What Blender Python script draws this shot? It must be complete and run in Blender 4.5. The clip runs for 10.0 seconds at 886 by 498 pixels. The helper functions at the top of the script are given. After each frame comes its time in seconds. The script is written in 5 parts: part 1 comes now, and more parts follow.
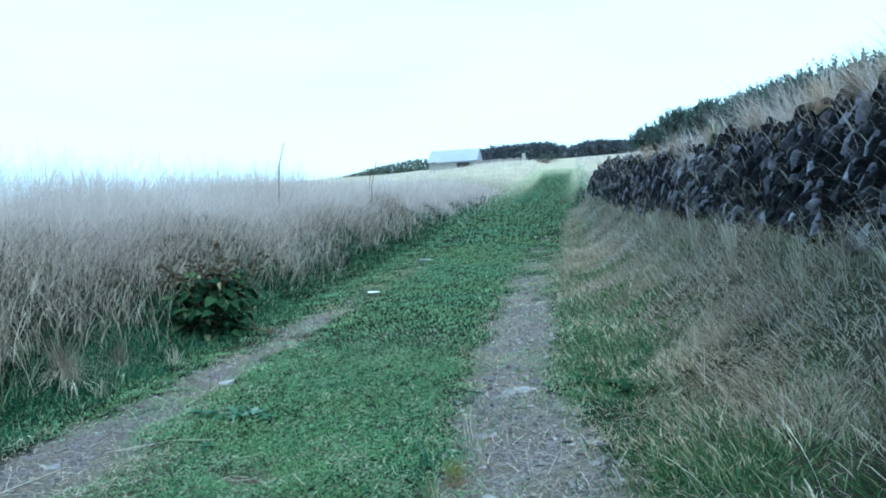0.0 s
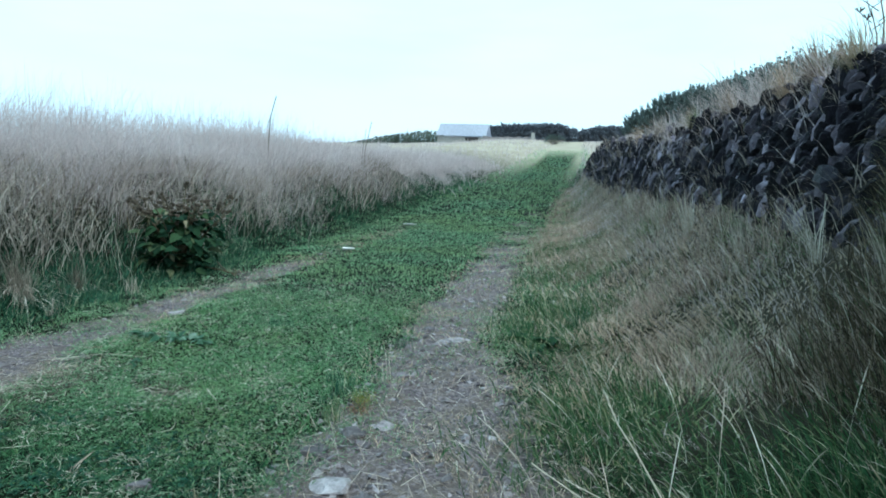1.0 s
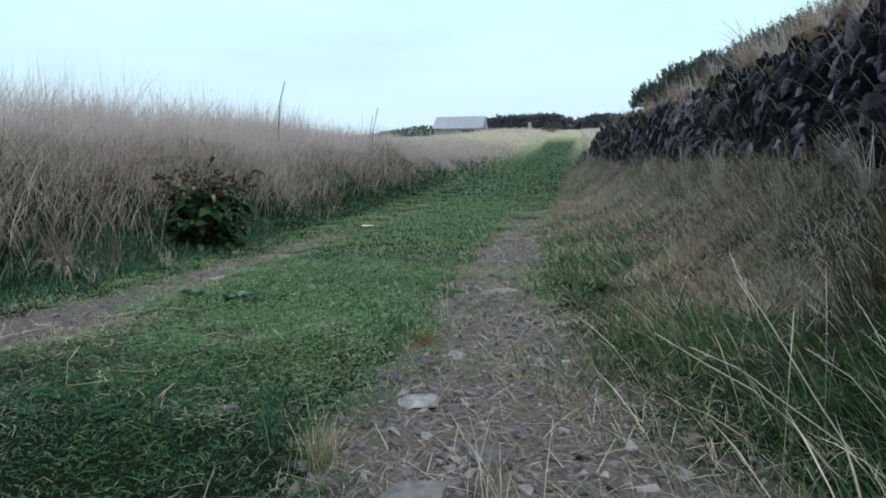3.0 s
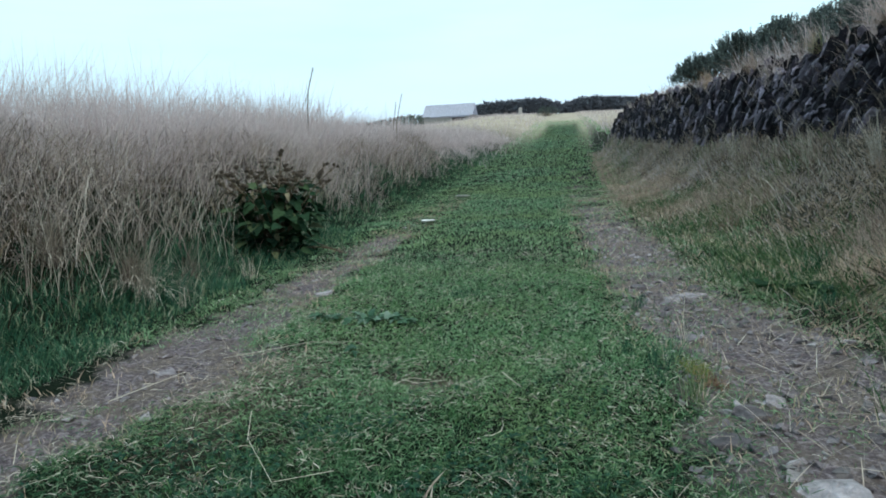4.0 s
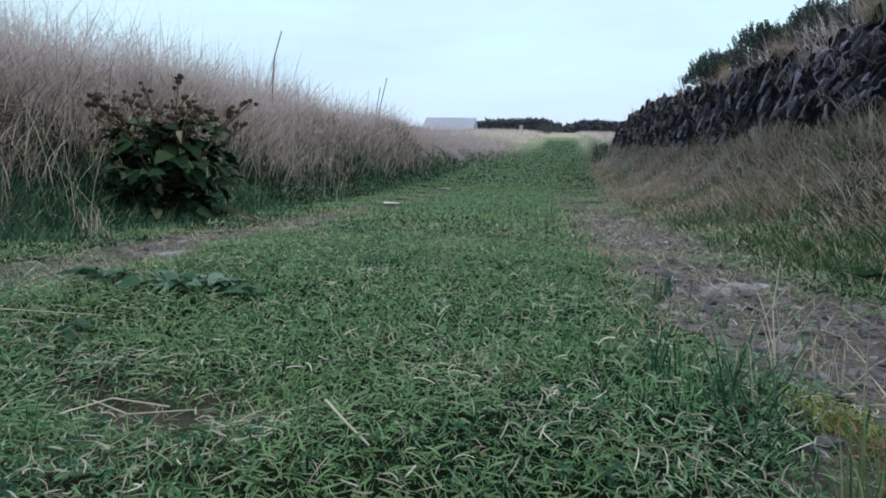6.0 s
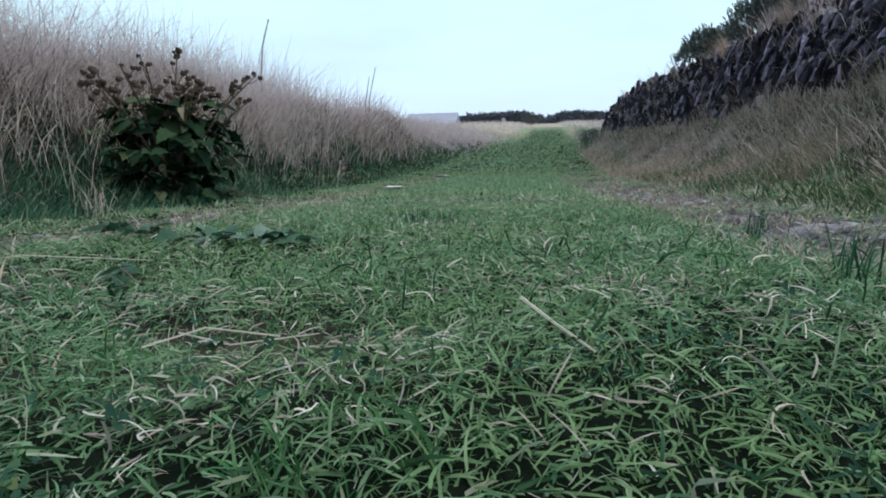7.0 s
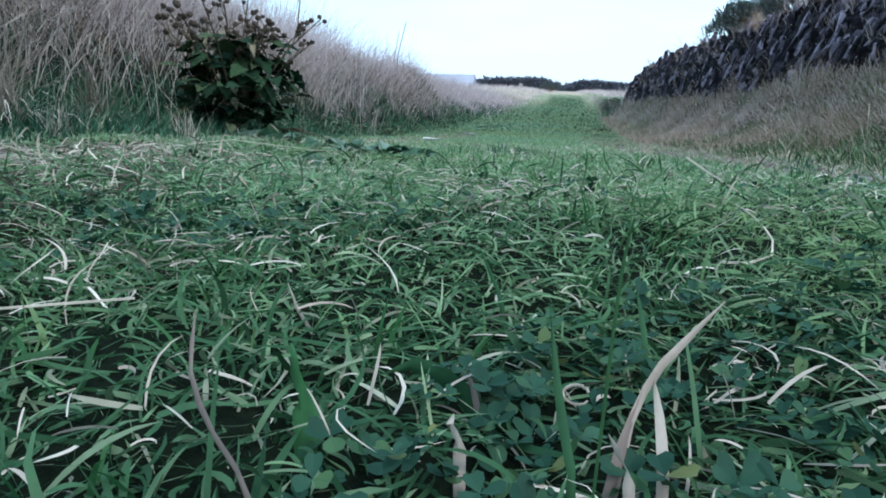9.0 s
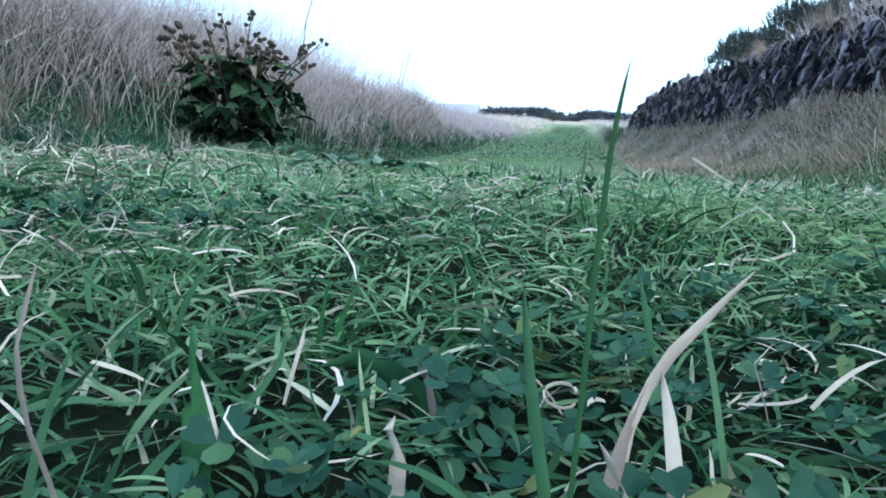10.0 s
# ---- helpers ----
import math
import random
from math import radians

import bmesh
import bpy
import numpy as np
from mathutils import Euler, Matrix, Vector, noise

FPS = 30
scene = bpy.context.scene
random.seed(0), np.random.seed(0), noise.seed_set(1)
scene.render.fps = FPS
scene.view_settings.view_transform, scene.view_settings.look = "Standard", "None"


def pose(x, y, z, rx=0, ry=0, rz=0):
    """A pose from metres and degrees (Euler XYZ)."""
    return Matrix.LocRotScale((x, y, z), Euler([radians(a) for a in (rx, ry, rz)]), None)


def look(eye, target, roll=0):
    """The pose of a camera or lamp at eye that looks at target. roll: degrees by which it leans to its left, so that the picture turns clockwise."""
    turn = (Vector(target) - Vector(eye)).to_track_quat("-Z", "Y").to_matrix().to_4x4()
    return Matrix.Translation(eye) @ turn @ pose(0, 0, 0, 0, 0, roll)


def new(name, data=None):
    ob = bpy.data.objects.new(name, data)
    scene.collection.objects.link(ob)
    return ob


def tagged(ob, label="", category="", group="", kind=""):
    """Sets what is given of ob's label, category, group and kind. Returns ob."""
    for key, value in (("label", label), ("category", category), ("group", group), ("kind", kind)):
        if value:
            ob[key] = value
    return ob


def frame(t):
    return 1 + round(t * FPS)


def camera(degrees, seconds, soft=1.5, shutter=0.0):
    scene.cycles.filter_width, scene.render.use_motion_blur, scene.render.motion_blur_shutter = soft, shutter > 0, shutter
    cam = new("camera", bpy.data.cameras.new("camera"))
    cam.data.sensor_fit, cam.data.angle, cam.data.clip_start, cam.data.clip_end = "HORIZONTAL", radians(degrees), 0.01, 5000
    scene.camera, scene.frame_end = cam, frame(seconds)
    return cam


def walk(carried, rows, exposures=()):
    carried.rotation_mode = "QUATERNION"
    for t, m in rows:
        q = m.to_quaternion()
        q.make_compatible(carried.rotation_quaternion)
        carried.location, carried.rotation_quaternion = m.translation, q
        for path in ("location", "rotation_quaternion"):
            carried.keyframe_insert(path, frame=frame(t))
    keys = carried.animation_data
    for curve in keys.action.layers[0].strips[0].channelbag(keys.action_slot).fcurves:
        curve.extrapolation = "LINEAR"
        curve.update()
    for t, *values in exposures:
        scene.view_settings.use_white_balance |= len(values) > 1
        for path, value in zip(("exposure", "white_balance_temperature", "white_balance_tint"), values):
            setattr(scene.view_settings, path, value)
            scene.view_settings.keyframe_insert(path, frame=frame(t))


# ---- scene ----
cam = camera(70.0, 10.0, 1.85)
PATH = [
    (0, (1.174, 1.068, 0.959), (0.767, 3.021, 0.808), -2.7),
    (0.5, (1.338, 1.069, 0.887), (0.946, 3.018, 0.671), 0.8),
    (1, (1.479, 1.038, 0.843), (1.067, 2.982, 0.611), 2.0),
    (1.5, (1.519, 1.041, 0.72), (1.155, 2.996, 0.511), 2.1),
    (2, (1.552, 1.059, 0.632), (1.183, 3.015, 0.434), 2.8),
    (2.5, (1.523, 0.975, 0.603), (1.134, 2.919, 0.337), 2.0),
    (2.7, (1.486, 0.935, 0.614), (1.077, 2.878, 0.377), 1.3),
    (3.8, (0.443, 1.304, 0.615), (0.081, 3.246, 0.302), -3.4),
    (4, (0.378, 1.409, 0.617), (-0.003, 3.352, 0.334), -2.5),
    (4.5, (0.354, 1.666, 0.559), (-0.023, 3.606, 0.254), -0.6),
    (5, (0.386, 2.036, 0.464), (-0.074, 3.962, 0.185), -0.5),
    (5.2, (0.437, 2.145, 0.421), (0.012, 4.077, 0.126), -0.1),
    (6.3, (0.393, 2.565, 0.198), (0.036, 4.52, -0.025), 1.2),
    (6.5, (0.351, 2.603, 0.157), (-0.016, 4.557, -0.066), 0.4),
    (7, (0.225, 2.584, 0.139), (-0.095, 4.543, -0.109), -1.1),
    (7.5, (0.17, 2.558, 0.171), (-0.233, 4.506, -0.035), -0.4),
    (8, (0.137, 2.495, 0.153), (-0.147, 4.455, -0.131), 1.8),
    (8.5, (0.083, 2.426, 0.076), (-0.23, 4.398, -0.055), 2.5),
    (9, (0.078, 2.329, 0.065), (-0.258, 4.267, -0.297), 2.3),
    (9.5, (0.08, 2.352, 0.065), (-0.259, 4.301, -0.226), 2.1),
    (10, (0.087, 2.379, 0.036), (-0.266, 4.328, -0.239), 2.7),
]
walk(cam, [(t, look(eye, target, roll)) for t, eye, target, roll in PATH],
     exposures=[(0, 0.73, 5120, -6), (1, 0.47, 5650, -1), (2, -0.04, 6400, 10), (2.5, -0.14, 6500, 11), (4, 0.08, 6300, 9), (5, 0.05, 6250, 12), (6.5, -0.2, 6400, 19), (7.2, 0.02, 6200, 19), (8, 0.1, 6000, 20), (8.5, 0.36, 5750, 16), (9, 0.42, 5700, 16), (10, 0.74, 5450, 14)])

# ---- world and light: a bright overcast sky ----
world = bpy.data.worlds.new("world")
scene.world = world
world.use_nodes = True
wn, wl = world.node_tree.nodes, world.node_tree.links
sky = wn.new("ShaderNodeTexSky")
sky.sky_type, sky.sun_disc = "NISHITA", False
sky.sun_elevation, sky.sun_rotation = radians(49), radians(135)
sky.dust_density, sky.ozone_density = 2.0, 2.0
cloud = wn.new("ShaderNodeTexNoise")
cloud.inputs["Scale"].default_value, cloud.inputs["Detail"].default_value = 2.2, 5
coords = wn.new("ShaderNodeTexCoord")
squash = wn.new("ShaderNodeMapping")
squash.inputs["Scale"].default_value = (1, 1, 5)
wl.new(coords.outputs["Generated"], squash.inputs["Vector"])
wl.new(squash.outputs["Vector"], cloud.inputs["Vector"])
cover = wn.new("ShaderNodeValToRGB")
cover.color_ramp.elements[0].position, cover.color_ramp.elements[0].color = 0.3, (9.2, 12.9, 14.2, 1)
cover.color_ramp.elements[1].position, cover.color_ramp.elements[1].color = 0.7, (11.2, 16.4, 17.0, 1)
wl.new(cloud.outputs["Fac"], cover.inputs["Fac"])
aloft = wn.new("ShaderNodeSeparateXYZ")
wl.new(coords.outputs["Generated"], aloft.inputs["Vector"])
low = wn.new("ShaderNodeMapRange")
low.interpolation_type = "SMOOTHSTEP"
low.inputs["From Min"].default_value, low.inputs["From Max"].default_value = 0.02, 0.22
wl.new(aloft.outputs["Z"], low.inputs["Value"])
bank_of_cloud = wn.new("ShaderNodeMix")
bank_of_cloud.data_type = "RGBA"
bank_of_cloud.inputs[6].default_value = (10.2, 13.2, 15.4, 1)
wl.new(low.outputs["Result"], bank_of_cloud.inputs["Factor"])
wl.new(cover.outputs["Color"], bank_of_cloud.inputs[7])
veil = wn.new("ShaderNodeMix")
veil.data_type = "RGBA"
veil.inputs["Factor"].default_value = 0.8
wl.new(sky.outputs["Color"], veil.inputs[6])
wl.new(bank_of_cloud.outputs[2], veil.inputs[7])
wl.new(veil.outputs[2], wn["Background"].inputs["Color"])
wn["Background"].inputs["Strength"].default_value = 0.085
sun = new("sun", bpy.data.lights.new("sun", "SUN"))
sun.data.energy, sun.data.angle, sun.data.color = 1.55, radians(22), (1.0, 0.9, 0.78)
sun.matrix_world = look((6.5, -2.5, 10.5), (0, 4, 0))


# ---- materials ----
def material(name, rough=0.8):
    m = bpy.data.materials.new(name)
    m.use_nodes = True
    bsdf = m.node_tree.nodes["Principled BSDF"]
    bsdf.inputs["Roughness"].default_value = rough
    bsdf.inputs["Specular IOR Level"].default_value = 0.25
    return m, m.node_tree.nodes, m.node_tree.links, bsdf


def ramp(nodes, links, source, stops):
    r = nodes.new("ShaderNodeValToRGB")
    els = r.color_ramp.elements
    while len(els) < len(stops):
        els.new(0.5)
    for el, (at, colour) in zip(els, stops):
        el.position, el.color = at, (*colour, 1)
    links.new(source, r.inputs["Fac"])
    return r.outputs["Color"]


def noise_tex(nodes, links, scale, detail=4, rough=0.6, vector=None):
    n = nodes.new("ShaderNodeTexNoise")
    n.inputs["Scale"].default_value, n.inputs["Detail"].default_value, n.inputs["Roughness"].default_value = scale, detail, rough
    if vector is None:
        vector = nodes.new("ShaderNodeNewGeometry").outputs["Position"]
    links.new(vector, n.inputs["Vector"])
    return n.outputs["Fac"]


def mix(nodes, links, fac, a, b, blend="MIX"):
    m = nodes.new("ShaderNodeMix")
    m.data_type, m.blend_type = "RGBA", blend
    for value, socket in ((fac, m.inputs["Factor"]), (a, m.inputs[6]), (b, m.inputs[7])):
        if isinstance(value, (int, float)):
            socket.default_value = value
        elif isinstance(value, tuple):
            socket.default_value = (*value, 1)
        else:
            links.new(value, socket)
    return m.outputs[2]


def math_node(nodes, links, op, a, b=0.0, c=0.0):
    m = nodes.new("ShaderNodeMath")
    m.operation = op
    for value, socket in zip((a, b, c), m.inputs):
        if isinstance(value, (int, float)):
            socket.default_value = value
        else:
            links.new(value, socket)
    return m.outputs[0]


def bump(nodes, links, bsdf, height, strength=0.4, distance=0.01):
    b = nodes.new("ShaderNodeBump")
    b.inputs["Strength"].default_value, b.inputs["Distance"].default_value = strength, distance
    links.new(height, b.inputs["Height"])
    links.new(b.outputs["Normal"], bsdf.inputs["Normal"])


def leaf_material(name, stops, patch=None, patch_scale=1.2, through_light=0.18, rough=0.6, by_object=False, blend=(0.42, 0.62), cover=0.75):
    """Thin plant matter: a colour for each blade or leaf, drifting in patches over the ground."""
    m, n, l, bsdf = material(name, rough)
    which = n.new("ShaderNodeObjectInfo").outputs["Random"] if by_object else n.new("ShaderNodeNewGeometry").outputs["Random Per Island"]
    bsdf.inputs["Specular IOR Level"].default_value = 0.14
    colour = ramp(n, l, which, stops)
    if patch:
        area = noise_tex(n, l, patch_scale, 3)
        where = ramp(n, l, area, [(blend[0], (0, 0, 0)), (blend[1], (1, 1, 1))])
        colour = mix(n, l, math_node(n, l, "MULTIPLY", where, cover), colour, patch)
    fine = noise_tex(n, l, 60, 3)
    colour = mix(n, l, 0.5, colour, ramp(n, l, fine, [(0.3, (0.55, 0.55, 0.55)), (0.7, (1.25, 1.25, 1.25))]), "MULTIPLY")
    l.new(colour, bsdf.inputs["Base Color"])
    thin = n.new("ShaderNodeBsdfTranslucent")
    l.new(colour, thin.inputs["Color"])
    both = n.new("ShaderNodeMixShader")
    both.inputs[0].default_value = through_light
    l.new(bsdf.outputs[0], both.inputs[1])
    l.new(thin.outputs[0], both.inputs[2])
    l.new(both.outputs[0], n["Material Output"].inputs["Surface"])
    return m


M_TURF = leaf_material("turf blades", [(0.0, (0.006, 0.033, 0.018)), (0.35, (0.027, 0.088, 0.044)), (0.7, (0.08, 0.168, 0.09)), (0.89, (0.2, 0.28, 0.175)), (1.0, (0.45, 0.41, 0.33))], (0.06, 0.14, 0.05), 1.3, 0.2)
M_FRESH = leaf_material("fresh blades", [(0.0, (0.03, 0.11, 0.04)), (0.6, (0.075, 0.2, 0.075)), (1.0, (0.2, 0.31, 0.14))], None, 1, 0.3, 0.45)
M_TEAL = leaf_material("bank-foot grass", [(0.0, (0.018, 0.065, 0.038)), (0.5, (0.05, 0.135, 0.078)), (0.85, (0.105, 0.2, 0.115)), (0.95, (0.3, 0.35, 0.23)), (1.0, (0.5, 0.47, 0.36))], None, 1, 0.3)
M_RANK = leaf_material("rank verge grass", [(0.0, (0.015, 0.05, 0.02)), (0.55, (0.045, 0.11, 0.045)), (0.86, (0.12, 0.18, 0.08)), (0.96, (0.38, 0.36, 0.22)), (1.0, (0.70, 0.63, 0.46))], (0.05, 0.115, 0.045), 1.5, 0.2, 0.45)
# paler turf for the farther bands: distance haze is put into the blade colours
M_TURF_MID = leaf_material("mid turf with haze in its colour", [(0.0, (0.094, 0.2052, 0.0969)), (0.4, (0.1659, 0.3135, 0.1596)), (0.8, (0.2488, 0.4047, 0.2223)), (0.94, (0.3981, 0.5016, 0.3306)), (1.0, (0.6635, 0.6384, 0.5358))], (0.2377, 0.3591, 0.1596), 1.0, 0.35)
M_TURF_HAZED = leaf_material("far turf with haze in its colour", [(0.0, (0.149, 0.2856, 0.1512)), (0.5, (0.2341, 0.4144, 0.2296)), (0.88, (0.3405, 0.4928, 0.3136)), (1.0, (0.5958, 0.5936, 0.4592))], (0.2873, 0.3976, 0.1848), 0.6, 0.35)
M_LUSH = leaf_material("lush grass", [(0.0, (0.015, 0.06, 0.035)), (0.6, (0.035, 0.115, 0.07)), (0.88, (0.08, 0.17, 0.10)), (0.96, (0.2, 0.26, 0.16)), (1.0, (0.45, 0.44, 0.32))], None, 1, 0.15, 0.42)
M_DRY = leaf_material("dry tall grass", [(0.0, (0.4589, 0.3713, 0.3707)), (0.3, (0.5736, 0.4684, 0.4707)), (0.7, (0.6654, 0.5541, 0.553)), (0.95, (0.8031, 0.6854, 0.6884)), (1.0, (0.3442, 0.3199, 0.2824))], (0.5278, 0.4227, 0.406), 0.9, 0.45)
M_VERGE = leaf_material("verge grass", [(0.0, (0.0525, 0.1134, 0.051)), (0.45, (0.14, 0.2106, 0.0964)), (0.75, (0.2683, 0.2916, 0.1588)), (0.9, (0.5482, 0.432, 0.3232)), (1.0, (0.8165, 0.6696, 0.5557))], (0.6415, 0.4644, 0.3742), 1.2, 0.25, blend=(0.43, 0.53), cover=0.8)
M_VERGE_DEEP = leaf_material("deep verge grass", [(0.0, (0.02, 0.06, 0.022)), (0.45, (0.06, 0.12, 0.045)), (0.78, (0.13, 0.18, 0.075)), (0.93, (0.34, 0.31, 0.19)), (1.0, (0.66, 0.58, 0.43))], (0.26, 0.215, 0.135), 1.4, 0.2, blend=(0.5, 0.6), cover=0.7)
M_FOOT = leaf_material("pinkish-brown grass", [(0.0, (0.1805, 0.125, 0.0979)), (0.5, (0.4085, 0.3, 0.2524)), (0.85, (0.57, 0.455, 0.3914)), (0.93, (0.228, 0.26, 0.1339)), (1.0, (0.57, 0.52, 0.4429))], None, 1, 0.35)
# dead growth so dark because the shade at bank and hedge is in its colour
M_SHADED_BROWN = leaf_material("dead growth with shade in its colour", [(0.0, (0.02, 0.016, 0.011)), (0.6, (0.068, 0.053, 0.036)), (0.9, (0.14, 0.112, 0.072)), (1.0, (0.34, 0.27, 0.19))])
M_STRAW = leaf_material("straw", [(0.0, (0.34, 0.28, 0.235)), (0.6, (0.55, 0.475, 0.405)), (1.0, (0.80, 0.73, 0.65))], None, 1, 0.2)
M_STRAW_PALE = leaf_material("pale straw", [(0.0, (0.6, 0.53, 0.44)), (1.0, (0.82, 0.76, 0.66))], None, 1, 0.2)
M_LITTER = leaf_material("old straw litter", [(0.0, (0.12, 0.09, 0.075)), (0.5, (0.34, 0.275, 0.23)), (0.85, (0.56, 0.475, 0.4)), (1.0, (0.72, 0.66, 0.56))], None, 1, 0.1)
M_BROWN = leaf_material("brown dead grass", [(0.0, (0.103, 0.0823, 0.0718)), (0.6, (0.3678, 0.295, 0.2605)), (1.0, (0.7062, 0.6055, 0.539))])
M_RUST = leaf_material("rusty litter", [(0.0, (0.1156, 0.0595, 0.0342)), (0.6, (0.2601, 0.1445, 0.0831)), (1.0, (0.3612, 0.255, 0.1759))])
M_MOSS = leaf_material("yellow moss", [(0.0, (0.10, 0.12, 0.03)), (0.6, (0.21, 0.23, 0.06)), (1.0, (0.34, 0.34, 0.13))])
M_CLOVER = leaf_material("clover", [(0.0, (0.014, 0.052, 0.034)), (0.7, (0.032, 0.09, 0.055)), (0.96, (0.07, 0.14, 0.06)), (1.0, (0.18, 0.19, 0.07))])
M_DOCK = leaf_material("broad leaf", [(0.0, (0.010, 0.028, 0.016)), (0.6, (0.02, 0.05, 0.024)), (0.88, (0.04, 0.075, 0.034)), (1.0, (0.11, 0.125, 0.065))], None, 1, 0.08, 0.9, by_object=True)
M_PALE = leaf_material("withered leaf", [(0.0, (0.17, 0.15, 0.095)), (1.0, (0.34, 0.3, 0.2))], by_object=True)
M_ROSETTE = leaf_material("rosette leaf", [(0.0, (0.0373, 0.0994, 0.0538)), (0.6, (0.0895, 0.1656, 0.1035)), (1.0, (0.2236, 0.3064, 0.2401))], None, 1, 0.25, 0.45, by_object=True)
M_GORSE = leaf_material("gorse needles", [(0.0, (0.0625, 0.0825, 0.085)), (0.6, (0.115, 0.1438, 0.1375)), (1.0, (0.2063, 0.2375, 0.2125))], None, 1, 0.15)
M_SCRUB = leaf_material("far scrub", [(0.0, (0.07, 0.09, 0.075)), (0.6, (0.11, 0.135, 0.11)), (1.0, (0.17, 0.18, 0.15))], None, 1, 0.1)
# woods lightened towards blue: the haze of distance is painted into the leaves
M_WOODS_HAZED = leaf_material("far woods with haze in its colour", [(0.0, (0.075, 0.08, 0.10)), (0.6, (0.095, 0.102, 0.128)), (1.0, (0.12, 0.13, 0.155))], None, 1, 0.1)


def stem_material():
    m, n, l, bsdf = material("brown stem", 0.75)
    f = noise_tex(n, l, 90, 3)
    l.new(ramp(n, l, f, [(0.3, (0.07, 0.05, 0.035)), (0.7, (0.17, 0.13, 0.08))]), bsdf.inputs["Base Color"])
    return m


def bur_material():
    m, n, l, bsdf = material("brown seed head", 0.9)
    f = noise_tex(n, l, 200, 2)
    l.new(ramp(n, l, f, [(0.3, (0.035, 0.025, 0.02)), (0.7, (0.11, 0.085, 0.065))]), bsdf.inputs["Base Color"])
    return m


def stone_material(name, dark, mid, pale, lichen, rough=0.85):
    m, n, l, bsdf = material(name, rough)
    which = n.new("ShaderNodeObjectInfo").outputs["Random"]
    island = n.new("ShaderNodeNewGeometry").outputs["Random Per Island"]
    both = math_node(n, l, "FRACT", math_node(n, l, "ADD", which, island))
    colour = ramp(n, l, both, [(0.0, dark), (0.6, mid), (0.84, tuple((2 * a + b) / 3 for a, b in zip(mid, pale))), (1.0, pale)])
    grain = noise_tex(n, l, 35, 6)
    colour = mix(n, l, 0.6, colour, ramp(n, l, grain, [(0.3, (0.3, 0.3, 0.3)), (0.7, (1.7, 1.7, 1.7))]), "MULTIPLY")
    spots = ramp(n, l, noise_tex(n, l, 7, 4), [(0.56, (0, 0, 0)), (0.68, (1, 1, 1))])
    colour = mix(n, l, math_node(n, l, "MULTIPLY", spots, 0.6), colour, lichen)
    l.new(colour, bsdf.inputs["Base Color"])
    rough_face = math_node(n, l, "ADD", grain, noise_tex(n, l, 14, 5, 0.7))
    bump(n, l, bsdf, rough_face, 1.0, 0.02)
    return m


M_SLATE = stone_material("hedge slate", (0.005, 0.0045, 0.008), (0.017, 0.0145, 0.025), (0.42, 0.36, 0.46), (0.085, 0.072, 0.094), 0.62)
M_PEBBLE = stone_material("track stone", (0.10, 0.087, 0.095), (0.2, 0.172, 0.187), (0.40, 0.36, 0.385), (0.27, 0.25, 0.24))
M_WHITE = stone_material("white quartz", (0.7, 0.7, 0.68), (0.78, 0.77, 0.75), (0.85, 0.85, 0.83), (0.6, 0.6, 0.55))
M_STEM, M_BUR = stem_material(), bur_material()


# ---- the lie of the land ----
def curve(at, knots):
    """A smooth line through the knots (position, value)."""
    xs, ys = np.array([k[0] for k in knots], float), np.array([k[1] for k in knots], float)
    at = np.clip(np.asarray(at, float), xs[0], xs[-1])
    i = np.clip(np.searchsorted(xs, at, side="right") - 1, 0, len(xs) - 2)
    slope = np.gradient(ys, xs)
    h = xs[i + 1] - xs[i]
    u = (at - xs[i]) / h
    return ((2 * u**3 - 3 * u**2 + 1) * ys[i] + (u**3 - 2 * u**2 + u) * h * slope[i]
            + (-2 * u**3 + 3 * u**2) * ys[i + 1] + (u**3 - u**2) * h * slope[i + 1])


def step(a, b, v):
    u = np.clip((v - a) / (b - a), 0, 1)
    return u * u * (3 - 2 * u)


def wobble(x, y, size, seed=0.0):
    """Cheap smooth unevenness between about -1 and 1."""
    a, b = x / size, y / size
    return (np.sin(1.7 * a + 2.3 * np.sin(0.9 * b + seed) + seed) + np.sin(2.1 * b + 1.9 * np.sin(1.1 * a - seed) + 2 * seed)
            + 0.6 * np.sin(3.7 * a - 2.9 * b + 3 * seed)) / 2.6


def middle(y):
    return curve(y, [(-10, 0.15), (2.5, 0.06), (7, -0.12), (11, -0.22), (15, -0.16), (25, 0.15), (60, 0.3), (110, 1.2), (400, 4)])


def rise(y):
    return curve(y, [(-10, 0), (4, 0), (8, 0.0), (10.6, 0.05), (15, 0.3), (25, 1.05), (45, 2.75), (80, 4.9), (110, 6.4), (150, 9.6), (230, 13.5), (400, 14), (900, 0), (4000, -120)])


def wall_line(y):
    return curve(y, [(-10, 3.4), (2, 2.86), (4.2, 2.62), (6.5, 2.38), (10, 2.14), (14, 1.88), (18, 1.64), (30, 1.2)])


def hedge_end(y):
    return 1 - step(17.8, 19.0, y)


def hedge_top(y):
    return curve(y, [(-10, 1.6), (2, 1.58), (4, 1.56), (5, 1.49), (6.5, 1.42), (10, 1.44), (13, 1.58), (15.5, 1.66), (18, 1.56), (30, 1.6)])


def verge_gain(y):
    return curve(y, [(-10, 0.62), (3, 0.62), (6, 0.67), (10, 0.64), (17, 0.52), (30, 0.3), (60, 0.1), (90, 0)])


def rut_edge(x, y):
    return wobble(x, y, 0.35, 2.0) * 0.09 + wobble(x, y, 0.11, 5.0) * 0.06


